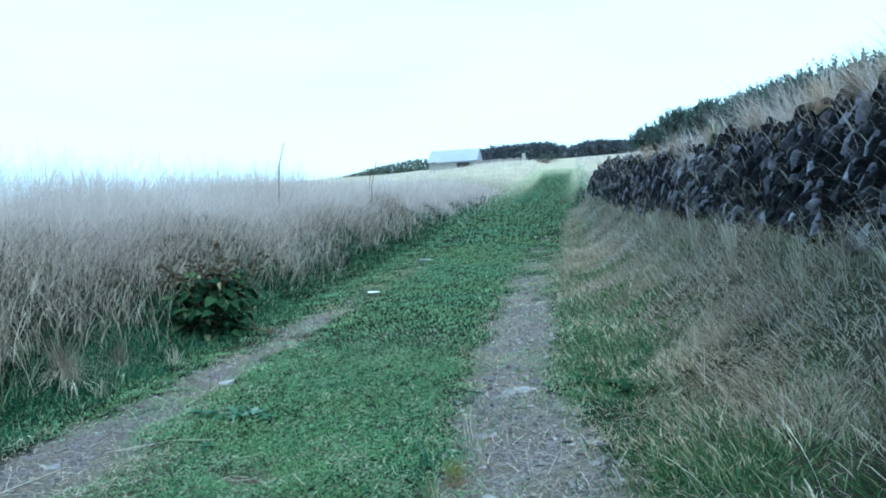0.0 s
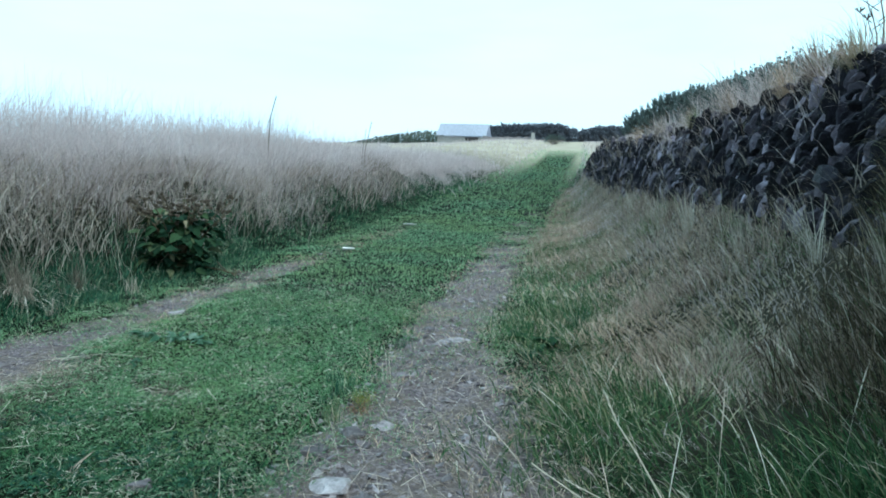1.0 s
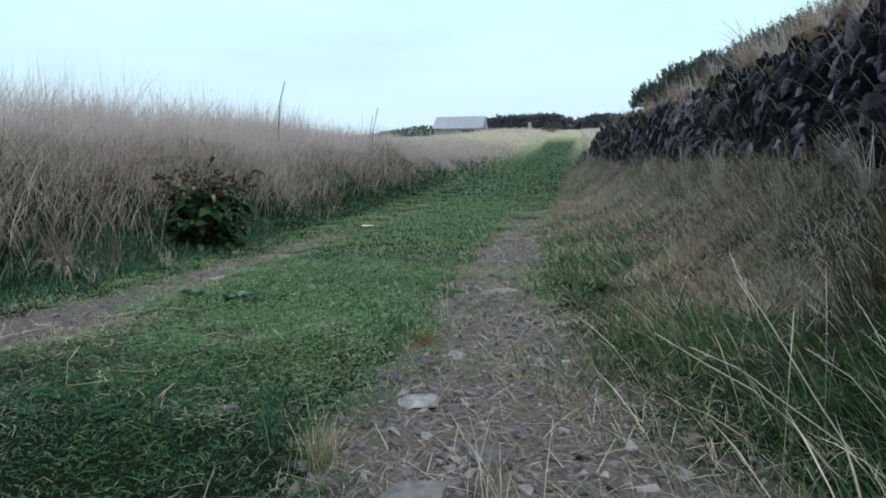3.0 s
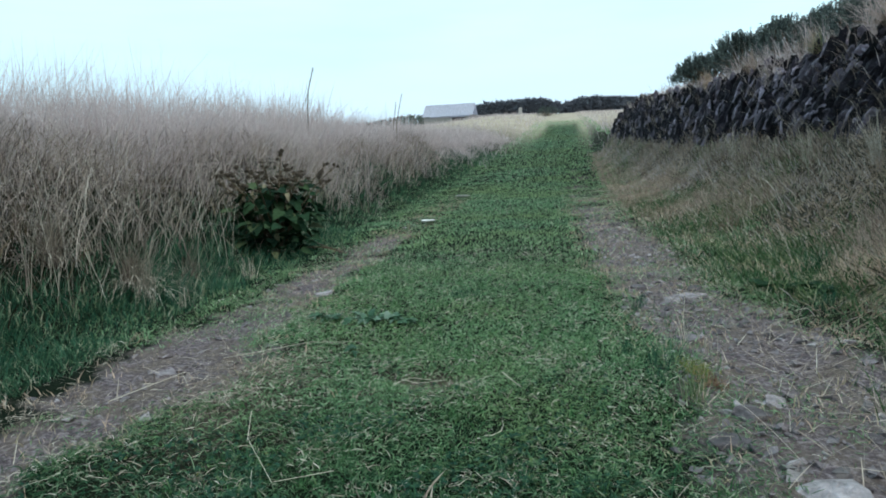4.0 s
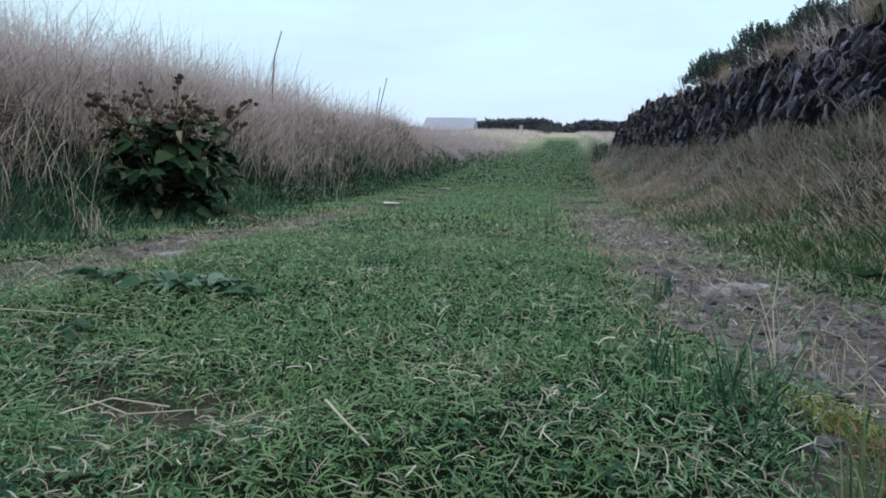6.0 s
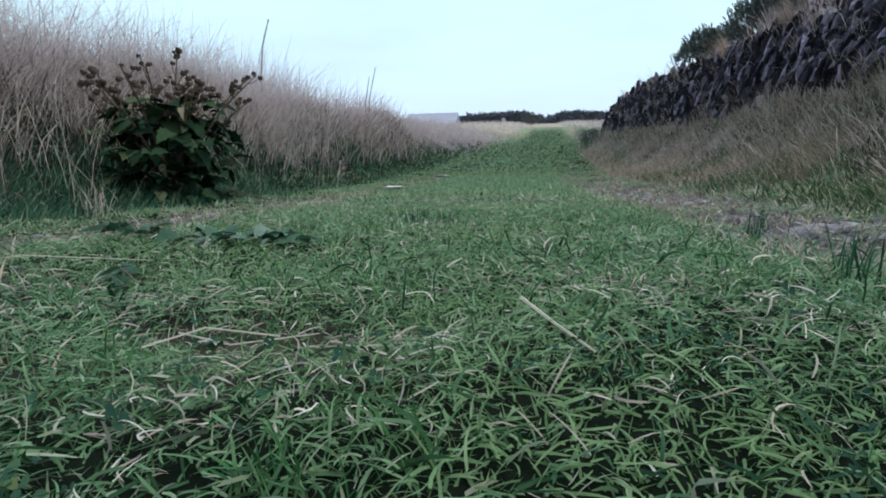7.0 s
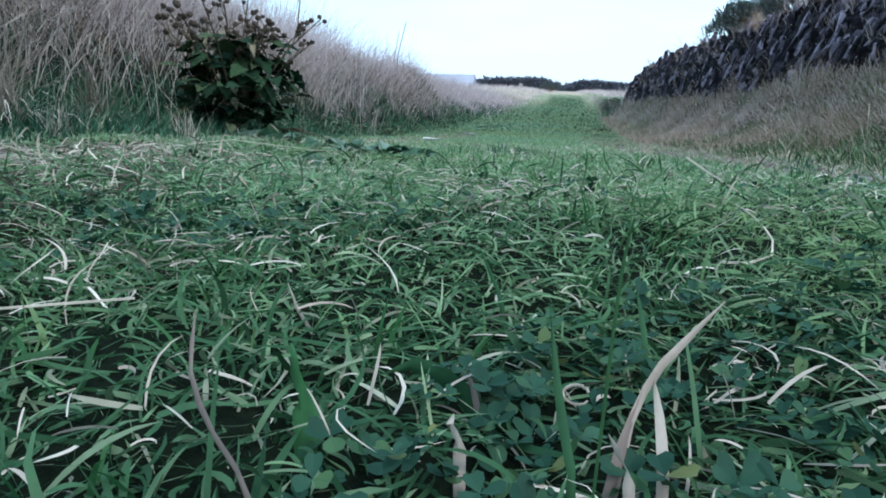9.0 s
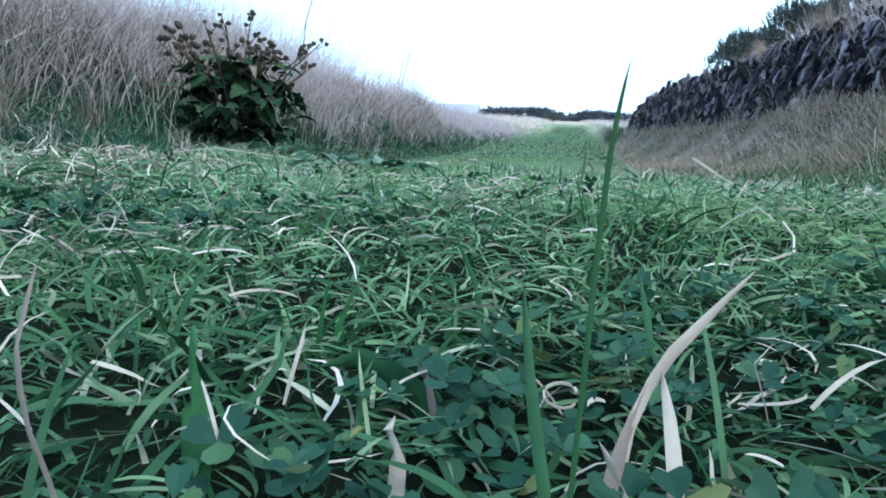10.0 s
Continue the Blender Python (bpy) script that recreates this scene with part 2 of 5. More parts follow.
def rut(x, y):
    """1 in the bare wheel ruts, 0 on the grass."""
    d = x - middle(y)
    e = rut_edge(x, y)
    broad = 0.07 * np.exp(-((y - 3.15) / 0.4) ** 2)
    left = np.clip(1.5 - np.abs(d + 0.92 - 0.8 * broad + e) / (0.185 + 0.7 * broad), 0, 1)
    wide = 0.26 * (1 - step(2.1, 4.3, y))
    right = np.clip(1.5 - np.abs(d - 0.84 - wide + 0.6 * e) / (0.25 + 0.9 * wide), 0, 1)
    left = left * (1 - 0.62 * step(4.0, 8.0, y))
    right = right * (1 - 0.5 * step(5.0, 11.0, y))
    patchy = 0.82 + 0.3 * wobble(x, y, 0.5, 9)
    bare = 0.2 * np.exp(-(((x + 0.2) / 0.09) ** 2 + ((y - 2.98) / 0.05) ** 2)) + 0.2 * np.exp(-(((x - 0.08) / 0.07) ** 2 + ((y - 2.8) / 0.04) ** 2))
    return np.clip(np.maximum(np.maximum(left, right) * patchy, bare), 0, 1) * (1 - 0.7 * step(10, 20, y))


def fringe(x, y):
    """Where the turf is trampled thin and tan beside the left rut."""
    d = x - middle(y)
    return np.exp(-(((d + 0.54) / 0.16) ** 2 + ((y - 2.97) / 0.30) ** 2)) * np.clip(0.9 + 0.5 * wobble(x, y, 0.14, 27), 0.3, 1)


def height(x, y):
    x, y = np.asarray(x, float), np.asarray(y, float)
    d = x - middle(y)
    base = rise(y)
    near = 1 - step(60, 140, y)
    z = base - 0.024 * rut(x, y) * near
    strip = step(0.75, 0.5, np.abs(d))
    z = z - 0.045 * strip * (1 - step(2.55, 3.05, y)) + 0.010 * strip * wobble(x, y, 0.3, 1) * (1 - 0.8 * step(3.2, 4.2, y)) * near
    z = z + 0.02 * np.exp(-((d + 0.55) / 0.13) ** 2) * step(2.4, 2.8, y) * (1 - step(3.7, 4.5, y))
    # the grassy bank
    bank = 0.71 * (1 - 0.7 * step(11, 27, y)) * (1 - step(40, 90, y))
    steep = 0.35 * step(5.6, 7.2, y) * (1 - step(13, 18, y))
    z = z + bank * (step(-1.45, -2.75 + steep, d) + 0.42 * step(-2.6, -4.6, d)) - 0.5 * step(-6.5, -11, d) * near
    z = z + 0.10 * step(-1.3, -2.6, d) * wobble(x, y, 1.1, 3) * near
    # the verge that climbs to the stone hedge, and the hedge's earth core
    foot = wall_line(y) - 0.05
    verge = np.clip((d - 1.15) / np.maximum(foot - middle(y) - 1.15, 0.2), 0, 1)
    gain = verge_gain(y)
    z = z + gain * verge**2.6 + 0.03 * verge * wobble(x, y, 0.5, 5)
    core = np.maximum(hedge_top(y) - base - gain, 0) * hedge_end(y)
    z = z + core * (0.86 * step(foot + 0.02, foot + 0.24, x) + 0.26 * step(foot + 0.2, foot + 0.9, x)) * (1 - 0.8 * step(foot + 2.1, foot + 4.2, x))
    # the burrowed hollow in the middle strip
    z = z - 0.04 * np.exp(-(((x + 0.03) / 0.12) ** 2 + ((y - 3.11) / 0.06) ** 2))
    # the far fields: falling away on the seaward side
    far = step(30, 110, y)
    z = z - far * 0.06 * np.clip(-d - 12, 0, 400) ** 1.0 * (1 - 0.5 * step(110, 230, y))
    z = z + far * 1.2 * wobble(x, y, 45, 4)
    z = z - 0.02 * np.clip(np.abs(d) - 60, 0, 3000) * (1 - far)
    z = z + 0.012 * near * (1 - strip) * wobble(x, y, 0.22, 7) + 0.03 * near * wobble(x, y, 2.3, 6) * step(0.9, 1.6, np.abs(d))
    return z


def mesh_object(name, verts, faces, mat, parent=None, label="", smooth=False):
    """verts: (n, 3); faces: arrays of (k, 3) or (k, 4) corner numbers."""
    me = bpy.data.meshes.new(name)
    me.vertices.add(len(verts))
    me.vertices.foreach_set("co", np.asarray(verts, np.float32).ravel())
    loops = np.concatenate([f.ravel() for f in faces])
    totals = np.concatenate([np.full(len(f), f.shape[1]) for f in faces])
    starts = np.concatenate([[0], np.cumsum(totals)[:-1]])
    me.loops.add(len(loops))
    me.loops.foreach_set("vertex_index", loops.astype(np.int32))
    me.polygons.add(len(totals))
    me.polygons.foreach_set("loop_start", starts.astype(np.int32))
    me.polygons.foreach_set("use_smooth", np.full(len(totals), smooth))
    me.update(calc_edges=True)
    me.materials.append(mat)
    ob = new(name, me)
    if parent:
        ob.parent = parent
    if label:
        tagged(ob, label)
    return ob


def part(name, bm, mat, parent, label="", smooth=False):
    me = bpy.data.meshes.new(name)
    bm.to_mesh(me)
    bm.free()
    me.materials.append(mat)
    for p in me.polygons:
        p.use_smooth = smooth
    ob = new(name, me)
    ob.parent = parent
    if label:
        tagged(ob, label)
    return ob


def ground_material():
    m, n, l, bsdf = material("track and field earth", 0.95)
    pos = n.new("ShaderNodeNewGeometry").outputs["Position"]
    worn = n.new("ShaderNodeAttribute")
    worn.attribute_name = "worn"
    fine, mid, broad = noise_tex(n, l, 70, 6, 0.7), noise_tex(n, l, 9, 4), noise_tex(n, l, 0.9, 3)
    earth = ramp(n, l, fine, [(0.3, (0.035, 0.028, 0.032)), (0.5, (0.14, 0.113, 0.125)), (0.72, (0.42, 0.36, 0.385))])
    earth = mix(n, l, ramp(n, l, mid, [(0.4, (0, 0, 0)), (0.65, (0.7, 0.7, 0.7))]), earth, (0.15, 0.12, 0.095))
    # turf and dry are darkened: the shade between blades is put into their colour
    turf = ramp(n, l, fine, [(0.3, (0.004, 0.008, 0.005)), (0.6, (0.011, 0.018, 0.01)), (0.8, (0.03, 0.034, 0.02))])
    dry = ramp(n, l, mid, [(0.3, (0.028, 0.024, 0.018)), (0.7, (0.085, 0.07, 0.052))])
    field = ramp(n, l, broad, [(0.35, (0.34, 0.28, 0.22)), (0.65, (0.46, 0.39, 0.31))])
    soil = ramp(n, l, mid, [(0.3, (0.07, 0.056, 0.046)), (0.7, (0.22, 0.18, 0.15))])
    split = n.new("ShaderNodeSeparateColor")
    l.new(worn.outputs["Color"], split.inputs["Color"])
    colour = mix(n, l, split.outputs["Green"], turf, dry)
    colour = mix(n, l, split.outputs["Blue"], colour, field)
    edge = math_node(n, l, "ADD", split.outputs["Red"], math_node(n, l, "MULTIPLY", math_node(n, l, "SUBTRACT", mid, 0.5), 1.2))
    colour = mix(n, l, ramp(n, l, edge, [(0.35, (0, 0, 0)), (0.6, (1, 1, 1))]), colour, earth)
    alpha = math_node(n, l, "SUBTRACT", 1.0, worn.outputs["Alpha"])
    colour = mix(n, l, alpha, colour, soil)
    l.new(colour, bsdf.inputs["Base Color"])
    bsdf.inputs["Specular IOR Level"].default_value = 0.06
    bump(n, l, bsdf, fine, 0.7, 0.02)
    return m


M_GROUND = ground_material()


def spread(core, far, ratio=1.13):
    """Even lines in the middle, ever wider ones out to the horizon."""
    out, gap, at = [], core[1] - core[0], core[-1]
    while at < far:
        gap *= ratio
        at += gap
        out.append(at)
    return np.array(out)


def build_ground():
    xc = np.arange(-5.5, 5.5, 0.1)
    xr = spread(xc, 3500)
    xs = np.concatenate([-xr[::-1], xc, xr])
    yc = np.arange(-3.0, 20.0, 0.12)
    yf, yb = spread(yc, 4200, 1.04), spread(yc, 400, 1.25)
    ys = np.concatenate([-(yb[::-1] - 20.0) - 3.0, yc, yf])
    X, Y = np.meshgrid(xs, ys)
    Z = height(X, Y)
    nx, ny = len(xs), len(ys)
    idx = np.arange(nx * ny).reshape(ny, nx)
    quads = np.stack([idx[:-1, :-1], idx[:-1, 1:], idx[1:, 1:], idx[1:, :-1]], -1).reshape(-1, 4)
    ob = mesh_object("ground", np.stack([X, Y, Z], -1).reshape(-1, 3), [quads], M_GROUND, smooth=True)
    tagged(ob, "grassy farm track with two worn stony wheel ruts, rising to dry fields", "ground", kind="structure")
    d = X - middle(Y)
    red = rut(X, Y) * (1 - step(30, 70, Y))
    green = np.maximum(step(-2.1, -2.6, d), 0.85 * step(1.2, 1.8, d) * step(2.4, 3.4, Y))
    blue = step(18, 40, Y) * np.maximum(step(0.55, 1.1, np.abs(d)), step(34, 46, Y))
    soil = np.exp(-(((X + 0.02) / 0.14) ** 2 + ((Y - 3.08) / 0.09) ** 2))
    foot = wall_line(Y)
    soil = np.maximum(soil, 0.85 * fringe(X, Y))
    soil = np.maximum(soil, step(foot - 0.15, foot, X) * (1 - step(foot + 0.3, foot + 0.5, X)) * hedge_end(Y))
    layer = ob.data.color_attributes.new("worn", "FLOAT_COLOR", "POINT")
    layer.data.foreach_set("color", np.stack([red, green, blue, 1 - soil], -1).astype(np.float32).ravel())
    return ob


build_ground()

# ---- grass ----
rng = np.random.default_rng(7)


def blades(name, x, y, tall, wide, lean, toward, mat, label, profile=(1, 0.85, 0.5), lift=0.0, curl=0.35, start=0.35, category="grass"):
    """One mesh of many blades: base places, heights, widths, leans (0 upright to 1.3 lying) towards angles in radians.
    profile: the width at each ring from the foot up; the blade ends in a point."""
    n, k = len(x), len(profile)
    z = height(x, y) + lift
    s = np.arange(k + 1) / k
    ang = lean[:, None] * (start + (1 - start + curl) * s[None, :])
    stepx, stepz = np.sin(ang), np.cos(ang)
    out = np.concatenate([np.zeros((n, 1)), np.cumsum(stepx[:, :-1], 1)], 1) * (tall / k)[:, None]
    up = np.concatenate([np.zeros((n, 1)), np.cumsum(stepz[:, :-1], 1)], 1) * (tall / k)[:, None]
    up = np.maximum(up, -0.2 * tall[:, None])
    cx, cy = x[:, None] + out * np.cos(toward)[:, None], y[:, None] + out * np.sin(toward)[:, None]
    cz = z[:, None] + up - 0.004
    face = rng.uniform(0, np.pi, n)
    half = wide[:, None] * np.array(profile)[None, :] / 2
    sx, sy = np.cos(face)[:, None] * half, np.sin(face)[:, None] * half
    rings = np.stack([np.stack([cx[:, :k] - sx, cy[:, :k] - sy, cz[:, :k]], -1),
                      np.stack([cx[:, :k] + sx, cy[:, :k] + sy, cz[:, :k]], -1)], 2).reshape(n, 2 * k, 3)
    tip = np.stack([cx[:, k], cy[:, k], cz[:, k]], -1)[:, None, :]
    verts = np.concatenate([rings, tip], 1).reshape(-1, 3)
    first = np.arange(n)[:, None] * (2 * k + 1)
    quads = np.concatenate([first + np.array([[2 * i, 2 * i + 1, 2 * i + 3, 2 * i + 2]]) for i in range(k - 1)])
    tris = first + np.array([[2 * k - 2, 2 * k - 1, 2 * k]])
    ob = mesh_object(name, verts, [quads, tris], mat)
    return tagged(ob, label, category, kind="stuff")


def scatter(n, x0, x1, y0, y1, keep, power=1.0):
    """n random places in a box, thinning with distance where power is above 1; keep(x, y) gives the chance of each."""
    x = rng.uniform(x0, x1, n)
    y = y0 + (y1 - y0) * rng.uniform(0, 1, n) ** power
    ok = rng.uniform(0, 1, n) < keep(x, y)
    return x[ok], y[ok]


def tufted(x, y, per, radius):
    """Puts several blades round each place. Returns places and the number of each one's tuft."""
    which = np.repeat(np.arange(len(x)), per)
    r, a = radius * np.sqrt(rng.uniform(0, 1, len(which))), rng.uniform(0, 2 * np.pi, len(which))
    return x[which] + r * np.cos(a), y[which] + r * np.sin(a), which


def offset(x, y):
    return x - middle(y)


def hole(x, y):
    return np.clip(1.7 * np.exp(-(((x + 0.0) / 0.09) ** 2 + ((y - 3.08) / 0.055) ** 2)), 0, 1)


def strip_chance(x, y):
    d = np.abs(offset(x, y))
    return np.clip(1.15 - 1.25 * rut(x, y), 0.0, 1) * (d < 1.75) * (1 - hole(x, y)) * (1 - 0.82 * fringe(x, y))


# short turf of the middle strip and the shoulders; farther bands take the haze-lightened colours
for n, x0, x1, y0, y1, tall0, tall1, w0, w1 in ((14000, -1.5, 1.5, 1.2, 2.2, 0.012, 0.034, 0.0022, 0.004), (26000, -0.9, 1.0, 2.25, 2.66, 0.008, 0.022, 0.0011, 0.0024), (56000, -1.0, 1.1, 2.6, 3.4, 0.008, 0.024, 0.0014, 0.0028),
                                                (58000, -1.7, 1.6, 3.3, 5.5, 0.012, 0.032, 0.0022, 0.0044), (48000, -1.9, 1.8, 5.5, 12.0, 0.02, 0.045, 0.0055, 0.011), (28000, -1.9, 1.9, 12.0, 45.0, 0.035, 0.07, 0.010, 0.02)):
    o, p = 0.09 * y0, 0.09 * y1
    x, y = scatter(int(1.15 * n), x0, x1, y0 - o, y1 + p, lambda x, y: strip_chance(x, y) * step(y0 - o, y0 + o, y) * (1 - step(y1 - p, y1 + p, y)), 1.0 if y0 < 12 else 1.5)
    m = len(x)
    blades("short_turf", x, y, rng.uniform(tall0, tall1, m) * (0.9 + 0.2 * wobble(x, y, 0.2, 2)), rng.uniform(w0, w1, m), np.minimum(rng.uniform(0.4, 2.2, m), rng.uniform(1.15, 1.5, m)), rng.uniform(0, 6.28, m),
           M_TURF if y0 < 2.5 else M_TURF_MID if y0 < 3.0 else M_TURF_HAZED, "short trodden green turf with some dry blades", (1, 0.8), curl=0.1, start=0.72)

# turf on the shoulders nearest the walk
for n, x0, x1, mat in ((30000, -2.2, -1.15, M_TEAL), (15000, 1.1, 1.7, M_RANK)):
    x, y = scatter(n, x0, x1, 0.8, 3.4, lambda x, y: np.clip(1.15 - 1.3 * rut(x, y), 0.0, 1), 1.0)
    m = len(x)
    blades("short_turf", x, y, rng.uniform(0.015, 0.06, m), rng.uniform(0.002, 0.004, m), rng.uniform(0.5, 1.5, m), rng.uniform(0, 6.28, m),
           mat, "short green and tan turf on the shoulder of the rut", (1, 0.8), curl=0.1, start=0.7)


def tangle(name, x, y, long, wide, pitch, mat, label, droop=1.4, twist=1.2, lift=0.012, profile=(0.8, 1.0, 1.0, 0.85, 0.55), category="grass"):
    """Trodden blades that lie across one another: each sets out from its root at an angle, bends over and curls to a side."""
    n, k = len(x), len(profile)
    z0 = height(x, y)
    way = rng.uniform(0, 2 * np.pi, n)
    yaw = rng.normal(0, twist, n)
    fall = rng.uniform(0.25, 1.0, n) * droop
    s = np.arange(k + 1) / k
    el = pitch[:, None] - fall[:, None] * s[None, :] ** 1.2
    az = way[:, None] + yaw[:, None] * s[None, :]
    hop = (long / k)[:, None]
    dx, dy, dz = np.cos(el) * np.cos(az) * hop, np.cos(el) * np.sin(az) * hop, np.sin(el) * hop
    px = x[:, None] + np.concatenate([np.zeros((n, 1)), np.cumsum(dx[:, :-1], 1)], 1)
    py = y[:, None] + np.concatenate([np.zeros((n, 1)), np.cumsum(dy[:, :-1], 1)], 1)
    root = rng.uniform(0.0, 1.0, n) * lift
    pz = root[:, None] + np.concatenate([np.zeros((n, 1)), np.cumsum(dz[:, :-1], 1)], 1)
    floor_z = 0.001 + 0.5 * root[:, None]
    pz = np.where(pz < floor_z, floor_z + 0.15 * (pz - floor_z), pz) + z0[:, None]
    roll = rng.normal(0, 0.7, n)
    half = wide[:, None] * np.array(profile)[None, :] / 2
    sx, sy, sz = -np.sin(az[:, :k]) * np.cos(roll)[:, None] * half, np.cos(az[:, :k]) * np.cos(roll)[:, None] * half, np.sin(roll)[:, None] * half
    rings = np.stack([np.stack([px[:, :k] - sx, py[:, :k] - sy, pz[:, :k] - sz], -1),
                      np.stack([px[:, :k] + sx, py[:, :k] + sy, pz[:, :k] + sz], -1)], 2).reshape(n, 2 * k, 3)
    tip = np.stack([px[:, k], py[:, k], pz[:, k]], -1)[:, None, :]
    first = np.arange(n)[:, None] * (2 * k + 1)
    quads = np.concatenate([first + np.array([[2 * i, 2 * i + 1, 2 * i + 3, 2 * i + 2]]) for i in range(k - 1)])
    tris = first + np.array([[2 * k - 2, 2 * k - 1, 2 * k]])
    ob = mesh_object(name, np.concatenate([rings, tip], 1).reshape(-1, 3), [quads, tris], mat, smooth=True)
    return tagged(ob, label, category, kind="stuff")


def matted(x, y):
    """Where the turf is thickest; it thins to bare dark gaps between."""
    return strip_chance(x, y) * np.clip(0.75 + 0.55 * wobble(x, y, 0.06, 11) + 0.3 * wobble(x, y, 0.21, 12), 0.15 + 0.6 * step(2.7, 3.0, y), 1)


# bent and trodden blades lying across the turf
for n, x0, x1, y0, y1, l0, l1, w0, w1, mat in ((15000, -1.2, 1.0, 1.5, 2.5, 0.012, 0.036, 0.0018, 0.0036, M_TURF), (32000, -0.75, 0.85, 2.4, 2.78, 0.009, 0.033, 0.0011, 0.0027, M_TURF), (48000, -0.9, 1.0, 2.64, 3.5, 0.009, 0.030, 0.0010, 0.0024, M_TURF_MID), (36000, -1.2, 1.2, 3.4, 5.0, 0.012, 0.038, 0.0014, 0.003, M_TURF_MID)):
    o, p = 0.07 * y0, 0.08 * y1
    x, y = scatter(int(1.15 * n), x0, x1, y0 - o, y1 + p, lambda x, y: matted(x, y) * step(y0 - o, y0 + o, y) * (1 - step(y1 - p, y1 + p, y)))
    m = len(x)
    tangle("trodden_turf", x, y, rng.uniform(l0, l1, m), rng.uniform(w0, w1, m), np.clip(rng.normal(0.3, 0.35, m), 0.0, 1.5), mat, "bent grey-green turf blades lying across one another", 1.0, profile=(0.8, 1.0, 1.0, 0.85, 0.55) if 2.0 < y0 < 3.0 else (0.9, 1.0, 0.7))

# the odd longer blade bent over the mat
x, y = scatter(2400, -0.9, 0.9, 1.8, 3.6, matted)
m = len(x)
tangle("bent_blades", x, y, rng.uniform(0.03, 0.06, m), rng.uniform(0.0016, 0.0034, m), np.clip(rng.normal(0.6, 0.4, m), 0.0, 1.4), M_TURF, "longer green blades bent over the trodden turf", 1.5, 1.4)

# dead blades lying through the turf, thicker in drifts
for n, y0, y1, w1 in ((13000, 2.36, 3.3, 0.0018), (13000, 3.2, 5.6, 0.0026)):
    x, y = scatter(n, -1.2, 1.2, y0, y1, lambda x, y: strip_chance(x, y) * np.clip(0.3 + 0.9 * wobble(x, y, 0.13, 3), 0.12, 1) + 0.3 * hole(x, y))
    m = len(x)
    tangle("dead_blades", x, y, rng.uniform(0.01, 0.04, m), rng.uniform(0.0006, w1, m), np.clip(rng.normal(0.3, 0.4, m), 0.0, 1.4), M_STRAW, "pale dead grass blades lying through the turf", 1.2, 1.6, 0.02, (0.8, 1.0, 1.0, 0.9, 0.7))

# a few fresh blades that stand above the mat in tufts
x, y = scatter(420, -0.9, 1.0, 2.4, 4.6, strip_chance)
x, y, w = tufted(x, y, 9, 0.018)
m = len(x)
blades("fresh_blades", x, y, rng.uniform(0.02, 0.05, m), rng.uniform(0.0014, 0.003, m), rng.uniform(0.3, 1.3, m), rng.uniform(0, 6.28, m),
       M_FRESH, "small tufts of fresh green blades standing in the turf", (0.9, 1, 0.9, 0.65), curl=0.5, start=0.4)


def clover_patch(n, x0, x1, y0, y1, small=0.003, large=0.0062):
    """Three-lobed leaves on short stalks, close to the ground."""
    x, y = scatter(n, x0, x1, y0, y1, lambda x, y: (wobble(x, y, 0.14, 4) > -0.1) * strip_chance(x, y))
    n = len(x)
    z = height(x, y) + rng.uniform(0.004, 0.024, n)
    size, turn = rng.uniform(small, large, n), rng.uniform(0, 6.28, n)
    tx, ty = rng.normal(0, 0.35, n), rng.normal(0, 0.35, n)
    outline = ((0.0, 0.0), (0.55, -0.5), (0.95, -0.58), (1.25, -0.36), (1.18, 0.0), (1.25, 0.36), (0.95, 0.58), (0.55, 0.5))
    verts = []
    for lobe in range(3):
        a = turn + lobe * 2.094
        for out, side in outline:
            dx = size * (out * np.cos(a) - side * np.sin(a))
            dy = size * (out * np.sin(a) + side * np.cos(a))
            verts.append(np.stack([x + dx, y + dy, z + dx * tx + dy * ty + size * (0.25 * out + 0.3 * abs(side))], -1))
    verts = np.stack(verts, 1).reshape(-1, 3)
    start = np.arange(n)[:, None] * 24
    quads = np.concatenate([start + 8 * k + np.array([q]) for k in range(3) for q in ((0, 1, 2, 3), (0, 3, 4, 5), (0, 5, 6, 7))])
    ob = mesh_object("clover", verts, [quads], M_CLOVER)
    tagged(ob, "small dark green clover leaves among the turf", "clover", kind="stuff")


clover_patch(5000, -1.0, 1.0, 1.9, 3.2, 0.0026, 0.0052)
clover_patch(1900, -0.7, 0.5, 2.36, 2.82, 0.0036, 0.0072)
clover_patch(480, -0.3, 0.08, 2.42, 2.66, 0.004, 0.0072)

# lush green grass along the foot of the bank
x, y = scatter(62000, -2.9, -0.9, 0.3, 20, lambda x, y: np.exp(-((offset(x, y) + 1.52 + 0.24 * step(5.0, 7.0, y)) / (0.27 + 0.13 * step(5.0, 7.0, y))) ** 4) * (0.8 + 0.4 * wobble(x, y, 0.5, 1)) * (1 - rut(x, y)), 1.5)
m = len(x)
blades("lush_grass", x, y, rng.uniform(0.05, 0.17, m) * (0.9 + 0.4 * wobble(x, y, 0.6, 8)) * (0.5 + 0.5 * step(-1.35, -1.75, offset(x, y))) * (1 - 0.4 * step(5.6, 7.0, y)), rng.uniform(0.0022, 0.005, m) * (1 + y / 8), rng.uniform(0.4, 1.5, m), rng.normal(0, 1.6, m),
       M_TEAL, "dark green lush grass at the foot of the bank")


